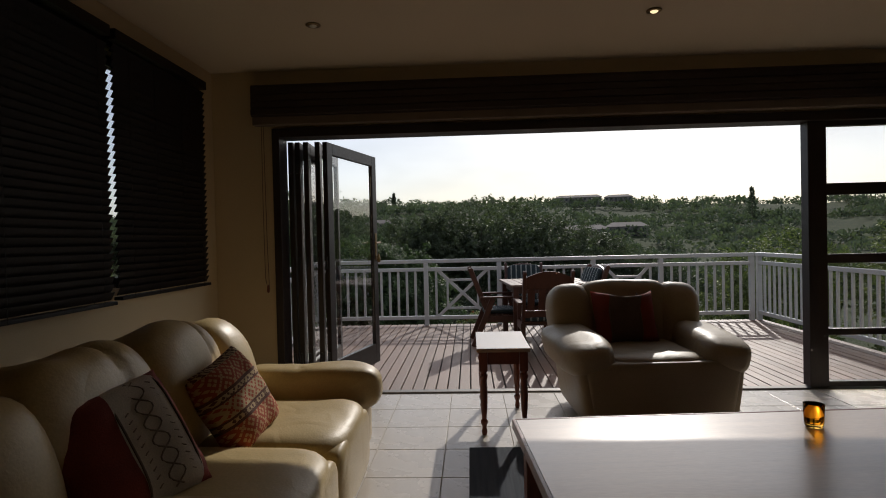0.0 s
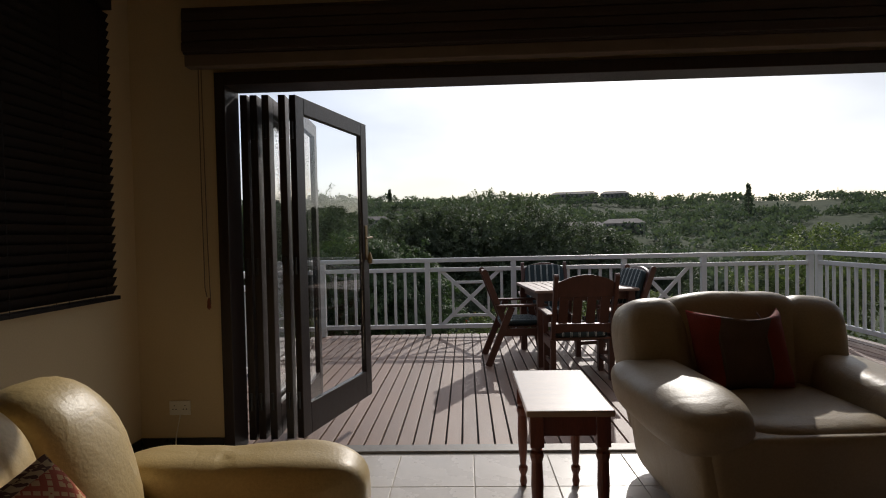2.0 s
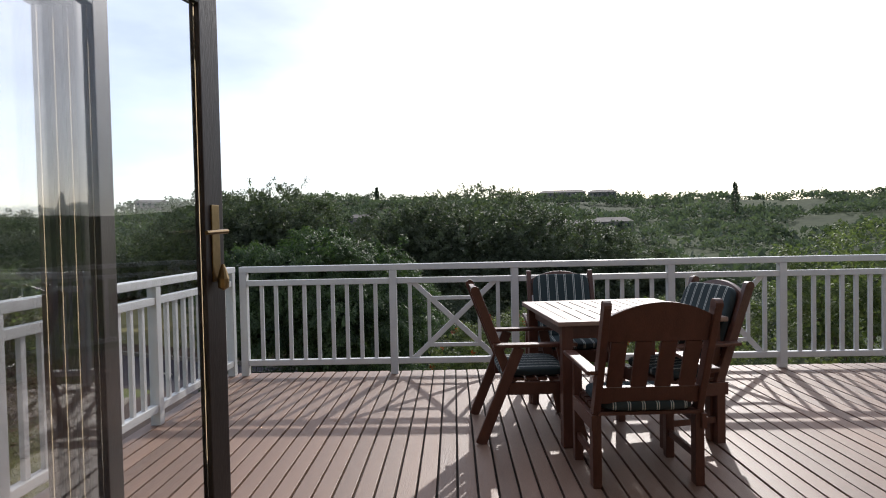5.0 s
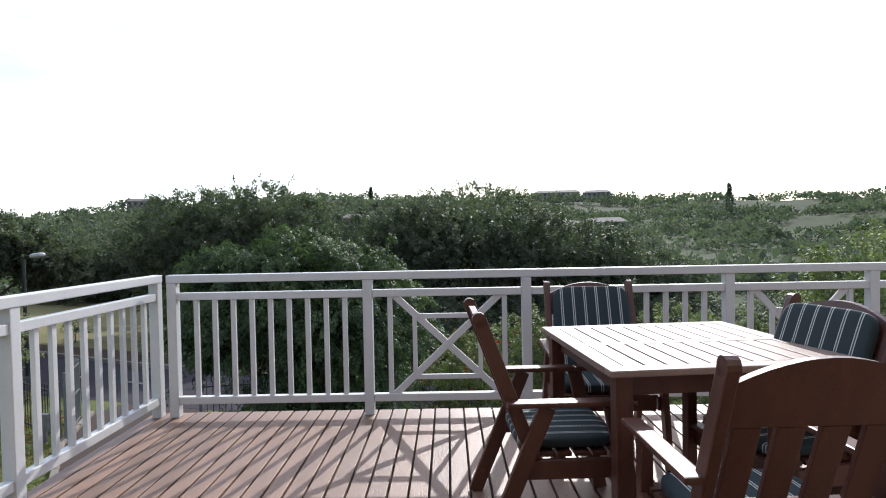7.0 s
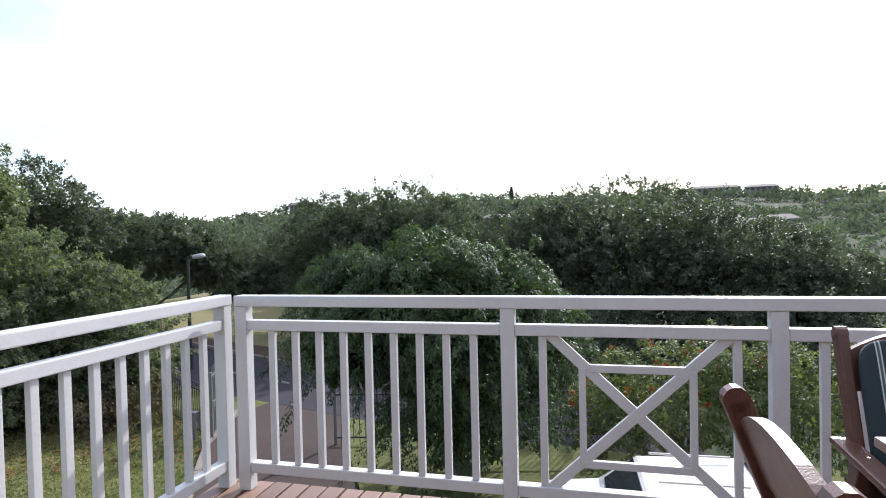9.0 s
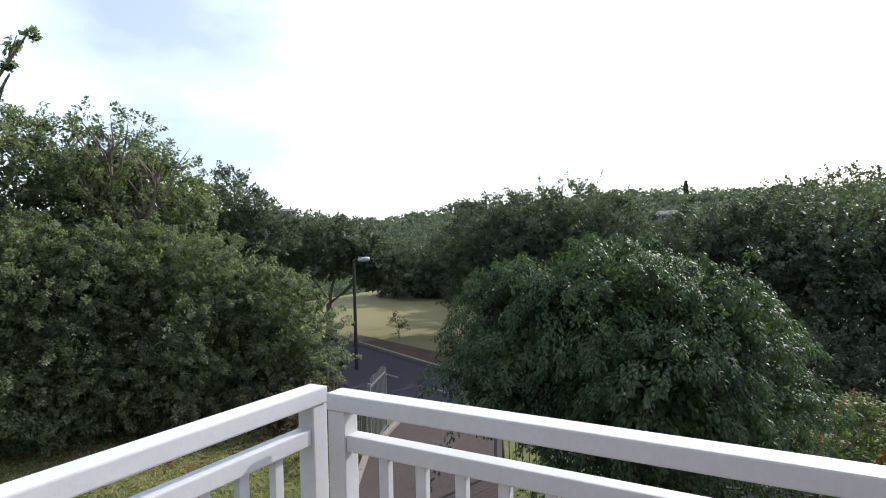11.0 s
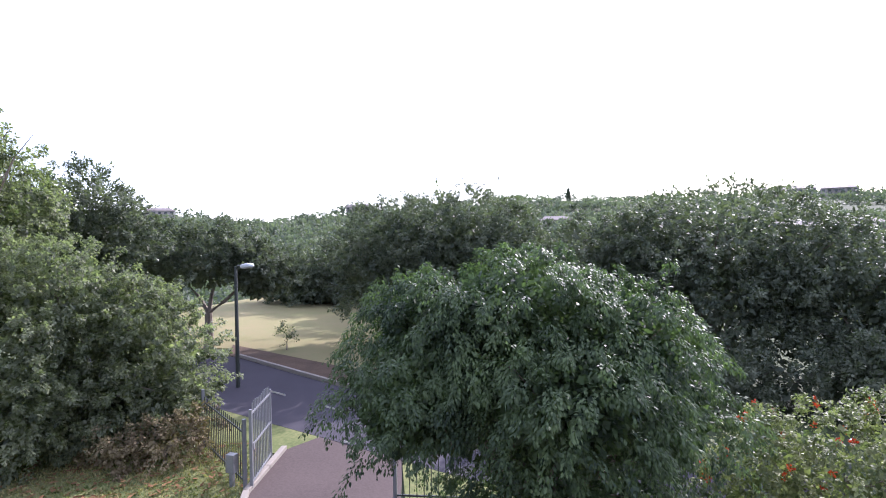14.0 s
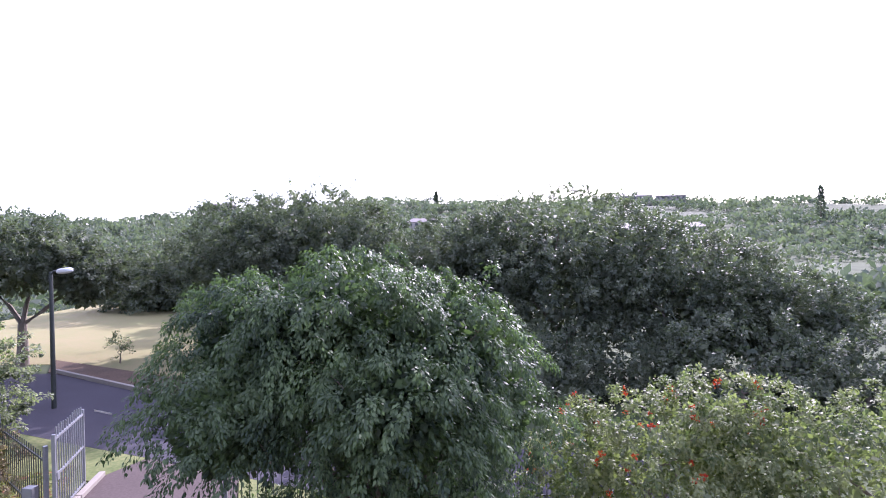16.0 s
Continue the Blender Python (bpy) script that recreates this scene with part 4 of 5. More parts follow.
# soil strip that also carries the dark band of shade along the road
sheet("verge", [(-19.3, 29.75), (-12.1, 26.6), (-6, 24.4), (-6.4, 26.4), (-13.5, 29.2), (-21, 32.0)], GROUND + 0.05, M_SHADED_SOIL, "bare brown soil bank between the field and the road, its shade put into the colour", "verge")
sheet("verge", [(-9.98, 20.3), (-9.5, 21.9), (-12.0, 22.75), (-16.2, 24.0), (-22, 24.2), (-22, 21), (-12, 20.4)], GROUND + 0.038, M_GRASS, "grass verge between the hedge and the road", "verge")
sheet("verge", [(-6.02, 18.95), (-7.0, 21.0), (-5.0, 20.5), (2, 19.6), (5, 19.3), (5, 17.05), (-1.2, 16.25), (-4.55, 16.45)], GROUND + 0.038, M_GRASS, "grass verge below the weeping tree", "verge")


def kerb_run(pts, z, label):
    for (ax, ay), (bx, by) in zip(pts, pts[1:]):
        n = max(1, round(math.hypot(bx - ax, by - ay) / 1.0))
        b = B()
        for k in range(n):
            p, q = (k + 0.01) / n, (k + 0.99) / n
            bar(b, (ax + (bx - ax) * p, ay + (by - ay) * p, z), (ax + (bx - ax) * q, ay + (by - ay) * q, z), 0.13, 0.16, 0.015)
        struct("kerb", b, M_KERB, label, "kerb")


kerb_run([(-6.35, 13.4), (-9.2, 18.25), (-9.95, 20.6)], GROUND + 0.05, "pale concrete kerb along the driveway")
kerb_run([(-18.9, 29.7), (-12.0, 26.5), (-6, 24.3)], GROUND + 0.10, "pale concrete kerb along the road")
for a, b in (((-10.9, 24.0), (-10.1, 23.65)), ((-13.6, 25.0), (-12.8, 24.7)), ((-8.85, 21.45), (-8.5, 21.34))):
    k = B()
    bar(k, (*a, GROUND + 0.0445), (*b, GROUND + 0.0445), 0.004, 0.10)
    struct("road_marking", k, M_PLASTIC, "worn white dash painted on the road", "road marking")


def in_lawn(x, y):
    """The stretch of lawn below the deck, between the hedge and the driveway."""
    return (x < -6.6 + (13.4 - y) * 0.55 if y > 13.4 else x < -3.2 - (y - 8) * 0.55) and y < 17.6 + (x + 13) * 0.55 + 2.2


blade_rng = np.random.default_rng(3)
bx, by = blade_rng.uniform(-17, -3, 80000), blade_rng.uniform(7.5, 21, 80000)
keep = np.array([in_lawn(x, y) for x, y in zip(bx, by)])
bx, by = bx[keep], by[keep]
n_blades = len(bx)
root = np.stack([bx, by, np.full(n_blades, GROUND + 0.028)], axis=1)
lean = blade_rng.normal(0, 0.03, (n_blades, 3))
lean[:, 2] = blade_rng.uniform(0.02, 0.07, n_blades)
side = blade_rng.normal(0, 0.012, (n_blades, 3))
side[:, 2] = 0
M_BLADE = leafy("grass_blades", (0.10, 0.13, 0.045), (0.33, 0.28, 0.13), 0.3, 0.7)
tagged(quads_mesh("grass", np.stack([root - side, root + side, root + side * 0.4 + lean, root - side * 0.4 + lean], axis=1), M_BLADE), "short mown lawn grass, green and dry blades mixed", "grass", kind="stuff")
lt = blade_rng.integers(0, n_blades, 5000)
spot = root[lt] + np.array([0, 0, 0.05])
spot = spot[(spot[:, 1] > 15.2 + (spot[:, 0] + 13) * 0.5)]
la, lb = blade_rng.normal(0, 0.045, (len(spot), 3)), blade_rng.normal(0, 0.035, (len(spot), 3))
la[:, 2] *= 0.2
lb[:, 2] *= 0.2
tagged(quads_mesh("leaf_litter", np.stack([spot - la, spot - lb, spot + la, spot + lb], axis=1), leafy("dead_leaves", (0.10, 0.05, 0.025), (0.22, 0.12, 0.06), 0.1, 0.8)), "brown fallen leaves along the foot of the hedge", "leaf litter", kind="stuff")


# ---- gate, fence, street lamp ----
def gate_leaf(m, label):
    d = thing("metal_gate", m, label, "gate", "driveway gates")
    L, H = 1.62, 1.75
    part("hinge_stile", box(B(), -0.03, 0.03, -0.03, 0.03, 0.05, H - 0.1, 0.004), M_GATE, d)
    part("end_stile", box(B(), L - 0.025, L + 0.025, -0.025, 0.025, 0.05, H - 0.1, 0.004), M_GATE, d)
    for z in (0.12, 0.86, H - 0.22):
        part("cross_rail", box(B(), 0.031, L - 0.026, -0.018, 0.018, z, z + 0.045, 0.003), M_GATE, d)
    for k in range(12):
        x = 0.13 + k * (L - 0.24) / 11
        part("bar", bar(B(), (x, 0, 0.06), (x, 0, H + 0.02 * math.sin(k)), 0.02, 0.02), M_GATE, d)
    part("lock_box", box(B(), 0.02, 0.16, -0.045, -0.019, 0.80, 0.95, 0.005), M_GATE, d)
    return d


GZ = GROUND + 0.03
gate_leaf(pose(-9.22, 18.45, GZ, 0, 0, 113), "galvanised steel driveway gate of upright bars, standing open")


def fence(name, a, b, posts, label, h=1.35):
    a, b = Vector(a), Vector(b)
    L = (b - a).length
    d = thing(name, pose(a.x, a.y, GZ, 0, 0, math.degrees(math.atan2(b.y - a.y, b.x - a.x))), label, "fence", "garden fences")
    for k in range(posts):
        x = L * k / (posts - 1)
        part("post", box(B(), x - 0.035, x + 0.035, -0.035, 0.035, 0, h + 0.15, 0.005), M_GATE, d)
    for z in (0.15, h - 0.15):
        part("rail", box(B(), 0.036, L - 0.036, -0.015, 0.015, z, z + 0.035), M_FENCE, d)
    n = int(L / 0.14)
    me = mesh_of("bar", bar(B(), (0, 0, 0.05), (0, 0, h), 0.016, 0.016), M_FENCE)
    for k in range(1, n):
        p = new("bar", me)
        p.parent, p.location = d, (L * k / n, 0, 0)
    return d


fence("fence", (-11.95, 20.1), (-9.36, 18.42), 2, "dark steel garden fence of thin upright bars, beside the gate", 1.3)
fence("fence", (-6.15, 18.78), (1.8, 20.6), 5, "dark steel garden fence half hidden behind the weeping tree", 1.3)
mb = thing("meter_box", pose(-9.72, 18.46, GZ), "grey metal box on a short stand beside the gate", "box")
part("cabinet", box(B(), -0.10, 0.10, -0.08, 0.08, 0.30, 0.68, 0.01), M_GATE, mb)
part("stand", box(B(), -0.04, 0.04, -0.04, 0.04, 0, 0.299), M_GATE, mb)


def street_lamp():
    d = thing("street_lamp", pose(-15.1, 25.2, GROUND), "dark street lamp post with a pale lamp head", "street lamp")
    part("pole", tube(B(), [(0, 0, 0), (0, 0, 2), (0, 0, 4.25)], [0.075, 0.065, 0.055], 12), M_FENCE, d)
    part("bracket", tube(B(), [(0, 0, 4.15), (0.15, -0.05, 4.28), (0.45, -0.15, 4.30)], [0.03, 0.03, 0.03], 8), M_FENCE, d)
    part("lamp_head", soft(B(), (0.66, -0.22, 4.30), (0.62, 0.26, 0.17), 3, (0, -6, -18)), M_WHITE, d, "pale grey lamp head", True)


street_lamp()


# ---- parked car ----
def car():
    d = thing("parked_car", pose(0.75, 14.9, GROUND + 0.036, 0, 0, 2), "white parked car on the driveway below the deck", "car")
    prof = [(-2.0, 0.35), (-2.02, 0.75), (-1.75, 0.92), (-1.0, 1.0), (-0.45, 1.42), (0.9, 1.46), (1.7, 1.05), (2.0, 0.95), (2.05, 0.40)]
    b = B()
    n = len(prof)
    rows = []
    for y, k in ((-0.82, 0.93), (-0.78, 1.0), (0.78, 1.0), (0.82, 0.93)):
        rows.append([b.verts.new((x, y * (0.86 if z > 1.2 else 1), 0.35 + (z - 0.35) * k)) for x, z in prof])
    for r0, r1 in zip(rows, rows[1:]):
        for i in range(n):
            b.faces.new((r0[i], r0[(i + 1) % n], r1[(i + 1) % n], r1[i]))
    b.faces.new(rows[0]), b.faces.new(rows[-1][::-1])
    body = part("body", b, M_CARWHITE, d)
    bar_ = B()
    bar(bar_, (-0.92, 0, 1.07), (-0.50, 0, 1.40), 1.25, 0.02, 0.004, (0, 0, 1))
    part("windscreen", bar_, M_CARGLASS, d)
    bar_ = B()
    bar(bar_, (1.00, 0, 1.43), (1.62, 0, 1.12), 1.25, 0.02, 0.004, (0, 0, 1))
    part("rear_window", bar_, M_CARGLASS, d)
    for s in (-1, 1):
        part("side_window", box(B(), -0.35, 1.0, s * 0.76 - 0.01, s * 0.76 + 0.01, 1.04, 1.34, 0.008), M_CARGLASS, d)
        for x in (-1.25, 1.3):
            w = part("wheel", tube(B(), [(x, s * 0.66, 0.31), (x, s * 0.84, 0.31)], [0.31, 0.31], 20), M_BLACK, d)
            part("rim", tube(B(), [(x, s * 0.84, 0.31), (x, s * 0.85, 0.31)], [0.19, 0.19], 16), M_METAL, w)
        part("roof_bar", tube(B(), [(-0.3, s * 0.5, 1.53), (0.8, s * 0.5, 1.53)], [0.018, 0.018]), M_METAL, d)
        part("mirror", soft(B(), (-0.7, s * 0.92, 1.05), (0.12, 0.16, 0.12), 3), M_CARWHITE, d)


car()


# ---- trees ----
rng = np.random.default_rng(7)


def leaf_quads(centres, out, size, droop, spread=0.55, face=None, slim=0.30):
    """Folded leaf blades at centres, pointing outwards and down by droop, their upper sides turned to face."""
    n = len(centres)
    ax = out + rng.normal(0, spread, (n, 3))
    ax[:, 2] -= droop
    ax /= np.linalg.norm(ax, axis=1, keepdims=True) + 1e-9
    nr = rng.normal(0, 1, (n, 3)) if face is None else face + rng.normal(0, 0.45, (n, 3))
    nr[:, 2] += 0.5
    sd = np.cross(ax, nr)
    sd /= np.linalg.norm(sd, axis=1, keepdims=True) + 1e-9
    up = np.cross(sd, ax)
    L = size * rng.uniform(0.6, 1.3, (n, 1))
    w = L * rng.uniform(0.7, 1.2, (n, 1)) * slim
    return np.stack([centres, centres + ax * L * 0.5 + sd * w + up * w * 0.3, centres + ax * L, centres + ax * L * 0.5 - sd * w + up * w * 0.3], axis=1)


def crown_points(lobes, n, per, cr, droop, low):
    """Leaf places along twigs that grow from the lobes' uneven skins and arch over by droop. Also each leaf's way out, and the side that it shows."""
    lob = np.array(lobes, float)
    area = (lob[:, 3] * lob[:, 4] + lob[:, 3] * lob[:, 5] + lob[:, 4] * lob[:, 5])
    pick = rng.choice(len(lob), n, p=area ** 0.75 / (area ** 0.75).sum())
    d = rng.normal(0, 1, (n, 3))
    d /= np.linalg.norm(d, axis=1, keepdims=True)
    d[:, 2] = np.where(d[:, 2] < low, -d[:, 2] * 0.6, d[:, 2])
    ph = pick[:, None] * 1.7
    lump = 0.09 * np.sin(5.1 * d[:, :1] + ph) * np.cos(4.3 * d[:, 1:2] - ph) + 0.06 * np.sin(8.3 * d[:, 2:] + 6.1 * d[:, :1] + ph)
    base = lob[pick, :3] + d * (0.88 + 1.2 * lump - np.abs(rng.normal(0, 0.08, (n, 1)))) * lob[pick, 3:]
    inside = np.zeros(n, bool)
    for q in lob:
        inside |= (((base - q[:3]) / q[3:]) ** 2).sum(1) < 0.5
    base, d = base[~inside], d[~inside]
    k = len(base)
    reach = cr * rng.uniform(1.2, 3.0, (k, 1, 1))
    reach = np.where(rng.random((k, 1, 1)) < 0.07, reach * 1.7, reach)
    way = d * 0.75 + rng.normal(0, 0.40, (k, 3))
    way[:, 2] += 0.45
    way /= np.linalg.norm(way, axis=1, keepdims=True)
    way = way[:, None, :]
    t = rng.random((k, per, 1)) ** 0.75
    fall = np.array([0, 0, 1.0])
    twig = way * reach * t - fall * droop * 0.8 * reach * t ** 2
    along = way - fall * droop * 1.6 * t
    off = rng.normal(0, 1, (k, per, 3))
    off -= along * (off * along).sum(2, keepdims=True) / ((along ** 2).sum(2, keepdims=True) + 1e-6)
    off /= np.linalg.norm(off, axis=2, keepdims=True) + 1e-9
    place = base[:, None, :] + twig + off * cr * 0.55 * (1.1 - 0.75 * t) * rng.random((k, per, 1)) ** 0.5
    face = d[:, None, :] * 0.55 + off * 0.35 + fall * 0.55
    return place.reshape(-1, 3), (along * 0.8 + off * 0.8).reshape(-1, 3), face.reshape(-1, 3)


def limbs(base, lobes, r, bm=None, twigs=3):
    bm = bm or B()
    b = Vector(base)
    for k, q in enumerate(lobes):
        t = Vector(q[:3])
        mid = b.lerp(t, 0.5) + Vector((0.3 * math.sin(k * 2.1), 0.3 * math.cos(k * 1.3), 0.25))
        jog = [Vector(rng.normal(0, 0.14, 3)) for _ in range(3)]
        tube(bm, [b, b.lerp(mid, 0.5) + jog[0], mid + jog[1], mid.lerp(t, 0.5) + jog[2], t], [r * 0.55, r * 0.45, r * 0.33, r * 0.22, r * 0.08], 7)
        for j in range(twigs):
            a = rng.uniform(0, 6.28)
            e = t + Vector((math.cos(a) * q[3] * 0.7, math.sin(a) * q[4] * 0.7, q[5] * rng.uniform(0.0, 0.7)))
            st = mid.lerp(t, rng.uniform(0.1, 0.8))
            tube(bm, [st, st.lerp(e, 0.35) + Vector(rng.normal(0, 0.12, 3)), st.lerp(e, 0.7) + Vector(rng.normal(0, 0.10, 3)), e], [r * 0.17, r * 0.12, r * 0.08, r * 0.03], 5)
    return bm


def tree(name, foot, lobes, mat, n, per, size, cr, label, droop=0.2, low=-0.35, trunk=0.14, inner=0.09, category="tree", group="", fork=0.45, twigs=3, slim=0.30):
    """foot (x, y); lobes (x, y, z, rx, ry, rz) from the foot, z from the ground."""
    z0 = land(*foot)
    d = thing(name, pose(foot[0], foot[1], z0), label, category, group)
    zt = min(q[2] for q in lobes) * fork + 0.2
    part("trunk", tube(B(), [(0, 0, -0.15), (0.03, 0.02, zt * 0.5), (0.0, 0.05, zt)], [trunk * 1.3, trunk, trunk * 0.8], 10), M_BARK, d)
    for lobe in lobes:
        part("limb", limbs((0, 0.05, zt - 0.05), [lobe], trunk, twigs=twigs), M_BARK, d)
    c, o, f = crown_points(lobes, n, per, cr, droop, low)
    q = leaf_quads(c, o, size, droop, 0.35, f, slim)
    if inner:
        lob = np.array(lobes, float)
        m = int(n * per * inner)
        pk = rng.integers(0, len(lob), m)
        v = rng.normal(0, 1, (m, 3))
        v *= (rng.random((m, 1)) ** 0.4 * 0.66) / np.linalg.norm(v, axis=1, keepdims=True)
        q = np.concatenate([q, leaf_quads(lob[pk, :3] + v * lob[pk, 3:], v, size * 2.0, 0.3)])
    q[:, :, 2] = np.maximum(q[:, :, 2], 0.02)
    cr_ = quads_mesh("crown", q, mat, d)
    cr_["kind"] = "stuff"
    return d


# the weeping tree next to the driveway
tree("weeping_tree", (-2.95, 17.2), [(-0.3, 0, 3.4, 2.35, 2.2, 1.55), (-1.6, -0.5, 3.75, 1.1, 1.1, 0.85), (1.0, -0.6, 3.75, 1.2, 1.1, 0.85), (-0.4, -1.0, 4.1, 1.3, 1.0, 0.8), (0.5, -1.6, 3.1, 1.2, 1.0, 0.9), (-1.4, -1.5, 2.9, 1.2, 1.0, 0.9), (1.5, -0.3, 2.8, 1.0, 1.2, 1.1), (-1.8, 0, 2.9, 0.85, 1.1, 1.0), (-0.1, 0, 2.5, 2.2, 2.1, 1.3), (0.3, 0.2, 1.35, 1.9, 1.9, 1.3)], M_LEAF_WEEP, 2500, 110, 0.058, 0.22, "broad weeping tree with small glossy drooping green leaves", droop=1.0, low=-0.45, trunk=0.16, inner=0.16, slim=0.24)
# garden hedge and trees west of the lawn
HEDGE = "dense glossy green garden bush at the lawn's edge"
tree("leafy_bush", (-13.5, 20.4), [(0, 0, 2.0, 1.4, 1.5, 1.8), (-0.9, -0.3, 2.9, 1.4, 1.5, 1.5), (0.5, -0.6, 1.1, 1.0, 1.0, 1.1), (-0.8, -1.3, 1.1, 1.3, 1.1, 1.1)], M_LEAF_MID, 950, 95, 0.082, 0.22, HEDGE, droop=0.45, low=-0.9, category="bush", group="garden bushes")
tree("leafy_bush", (-15.7, 18.6), [(0, 0, 2.5, 1.9, 1.9, 2.2), (0.2, 0.6, 3.9, 1.5, 1.6, 1.4), (-1.3, -0.5, 4.0, 1.6, 1.6, 1.6), (0.9, -0.9, 1.3, 1.3, 1.2, 1.3), (-0.6, -1.6, 1.2, 1.3, 1.2, 1.3)], M_LEAF_MID, 1200, 95, 0.082, 0.23, HEDGE, droop=0.45, low=-0.9, category="bush", group="garden bushes")
tree("leafy_bush", (-17.6, 16.3), [(0, 0, 2.8, 2.0, 2.0, 2.4), (0.3, 0.8, 4.3, 1.6, 1.7, 1.4), (-1.0, -0.8, 4.4, 1.7, 1.8, 1.6), (1.0, -0.9, 1.4, 1.4, 1.4, 1.4)], M_LEAF_MID, 1200, 95, 0.082, 0.23, HEDGE, droop=0.45, low=-0.9, category="bush", group="garden bushes")
tree("leafy_bush", (-18.6, 13.2), [(0, 0, 2.8, 2.4, 2.2, 2.6), (0.6, 1.8, 3.8, 1.9, 1.8, 2.0), (-0.4, -2.0, 3.6, 2.0, 2.0, 2.3), (1.5, 0.2, 1.3, 1.5, 1.9, 1.3)], M_LEAF_MID, 1200, 95, 0.082, 0.23, HEDGE, droop=0.45, low=-0.9, category="bush", group="garden bushes")
tree("dry_shrub", (-12.1, 19.0), [(0, 0, 0.5, 0.8, 0.6, 0.55), (-0.9, -0.5, 0.4, 0.8, 0.6, 0.4), (0.5, 0.5, 0.7, 0.5, 0.5, 0.6)], M_LEAF_DRY, 200, 40, 0.07, 0.16, "dry brown undergrowth at the foot of the hedge", droop=0.4, low=-0.8, trunk=0.04, category="shrub")
tree("bare_limbed_tree", (-19.9, 18.3), [(0.3, 0.2, 8.6, 1.5, 1.5, 0.9), (1.6, 1.2, 7.4, 1.3, 1.3, 1.1), (-1.5, -0.9, 8.5, 1.4, 1.4, 0.9), (0.2, -0.4, 7.0, 1.0, 1.0, 0.7), (1.2, 0.6, 6.0, 1.3, 1.2, 0.9)], M_LEAF_LIGHT, 200, 34, 0.12, 0.24, "tall thin-crowned tree with pale leaves and bare grey limbs", droop=0.4, trunk=0.26, inner=0, group="garden trees", fork=0.4, twigs=14)
tree("tall_tree", (-21.6, 15.6), [(0, 0, 7.2, 2.6, 2.4, 2.4), (0.8, 2.4, 6.0, 2.2, 1.9, 2.2), (-1.0, -2.4, 7.6, 2.4, 2.3, 2.6), (0.5, 0, 3.8, 2.8, 2.6, 2.6)], M_LEAF_MID, 1300, 60, 0.12, 0.30, "tall dense green tree at the garden's side", droop=0.4, trunk=0.24, group="garden trees")
tree("tall_tree", (-21.5, 19.6), [(0, 0, 7.3, 2.0, 2.0, 1.6), (1.2, 1.0, 6.0, 2.0, 1.9, 1.8), (-0.6, -0.6, 4.0, 2.6, 2.4, 2.2)], M_LEAF_MID, 1100, 55, 0.12, 0.28, "tall dense green tree behind the garden bushes", droop=0.4, trunk=0.22, group="garden trees")
tree("round_tree", (-21.4, 24.2), [(0, 0, 6.1, 2.1, 2.0, 1.9), (1.3, 0.7, 5.2, 1.7, 1.6, 1.6), (-1.5, -0.4, 4.8, 1.9, 1.9, 1.8), (0, 0, 2.5, 2.6, 2.4, 2.0)], M_LEAF_DARK, 1100, 55, 0.12, 0.26, "round dark green tree", trunk=0.2, group="garden trees")
tree("round_tree", (-21.6, 31.0), [(0, 0, 4.2, 3.0, 2.8, 1.8), (2.4, 0.8, 3.5, 1.7, 1.7, 1.5), (-2.6, 0, 4.0, 2.6, 2.4, 1.8)], M_LEAF_DARK, 1300, 60, 0.14, 0.28, "spreading tree hanging over the field's edge", trunk=0.2, low=-0.2, group="garden trees")
tree("side_tree", (-16.2, 10.4), [(-1.0, 0, 6.6, 2.4, 2.2, 1.8), (0.4, -1.2, 6.2, 2.0, 2.0, 1.6), (4.20, 2.42, 8.60, 0.16, 0.16, 0.05), (3.9, 2.3, 8.0, 0.12, 0.12, 0.05)], M_LEAF_MID, 520, 60, 0.13, 0.14, "tall tree at the garden's side with an overhanging branch", droop=0.4, trunk=0.22, inner=0, group="garden trees", twigs=1)


def broad(x, y, s, h, mat, n=1200):
    tree("broad_tree", (x, y), [(0, 0, h - s * 0.55, s, s * 0.9, s * 0.52), (-s * 0.6, 0, h - s * 0.85, s * 0.65, s * 0.65, s * 0.5), (s * 0.6, -0.5, h - s * 0.8, s * 0.7, s * 0.65, s * 0.5), (0, -0.6, h * 0.33, s * 1.0, s * 0.8, h * 0.33)], mat, n, 50, 0.115 + 0.004 * max(0, y - 31), 0.27 + 0.006 * max(0, y - 31), "broad dark-leaved tree across the road", low=-0.5, trunk=0.25, inner=0.16, group="trees across the road")


for row in ((-13.0, 36.0, 3.9, 7.4), (-9.8, 34.6, 3.6, 7.5), (-27.5, 51.0, 4.6, 6.2), (-21.5, 52.0, 4.4, 6.4), (-15.5, 47.0, 4.0, 6.6)):
    broad(*row, M_LEAF_DARK)
for row in ((1.0, 31.0, 3.6, 7.0), (4.6, 30.5, 3.2, 5.6), (-2.2, 31.8, 2.8, 6.2), (8.2, 31.0, 2.6, 4.0), (-5.4, 36.0, 2.2, 4.6)):
    broad(*row, M_LEAF_DARK if row[1] < 35 else M_LEAF_LIGHT)
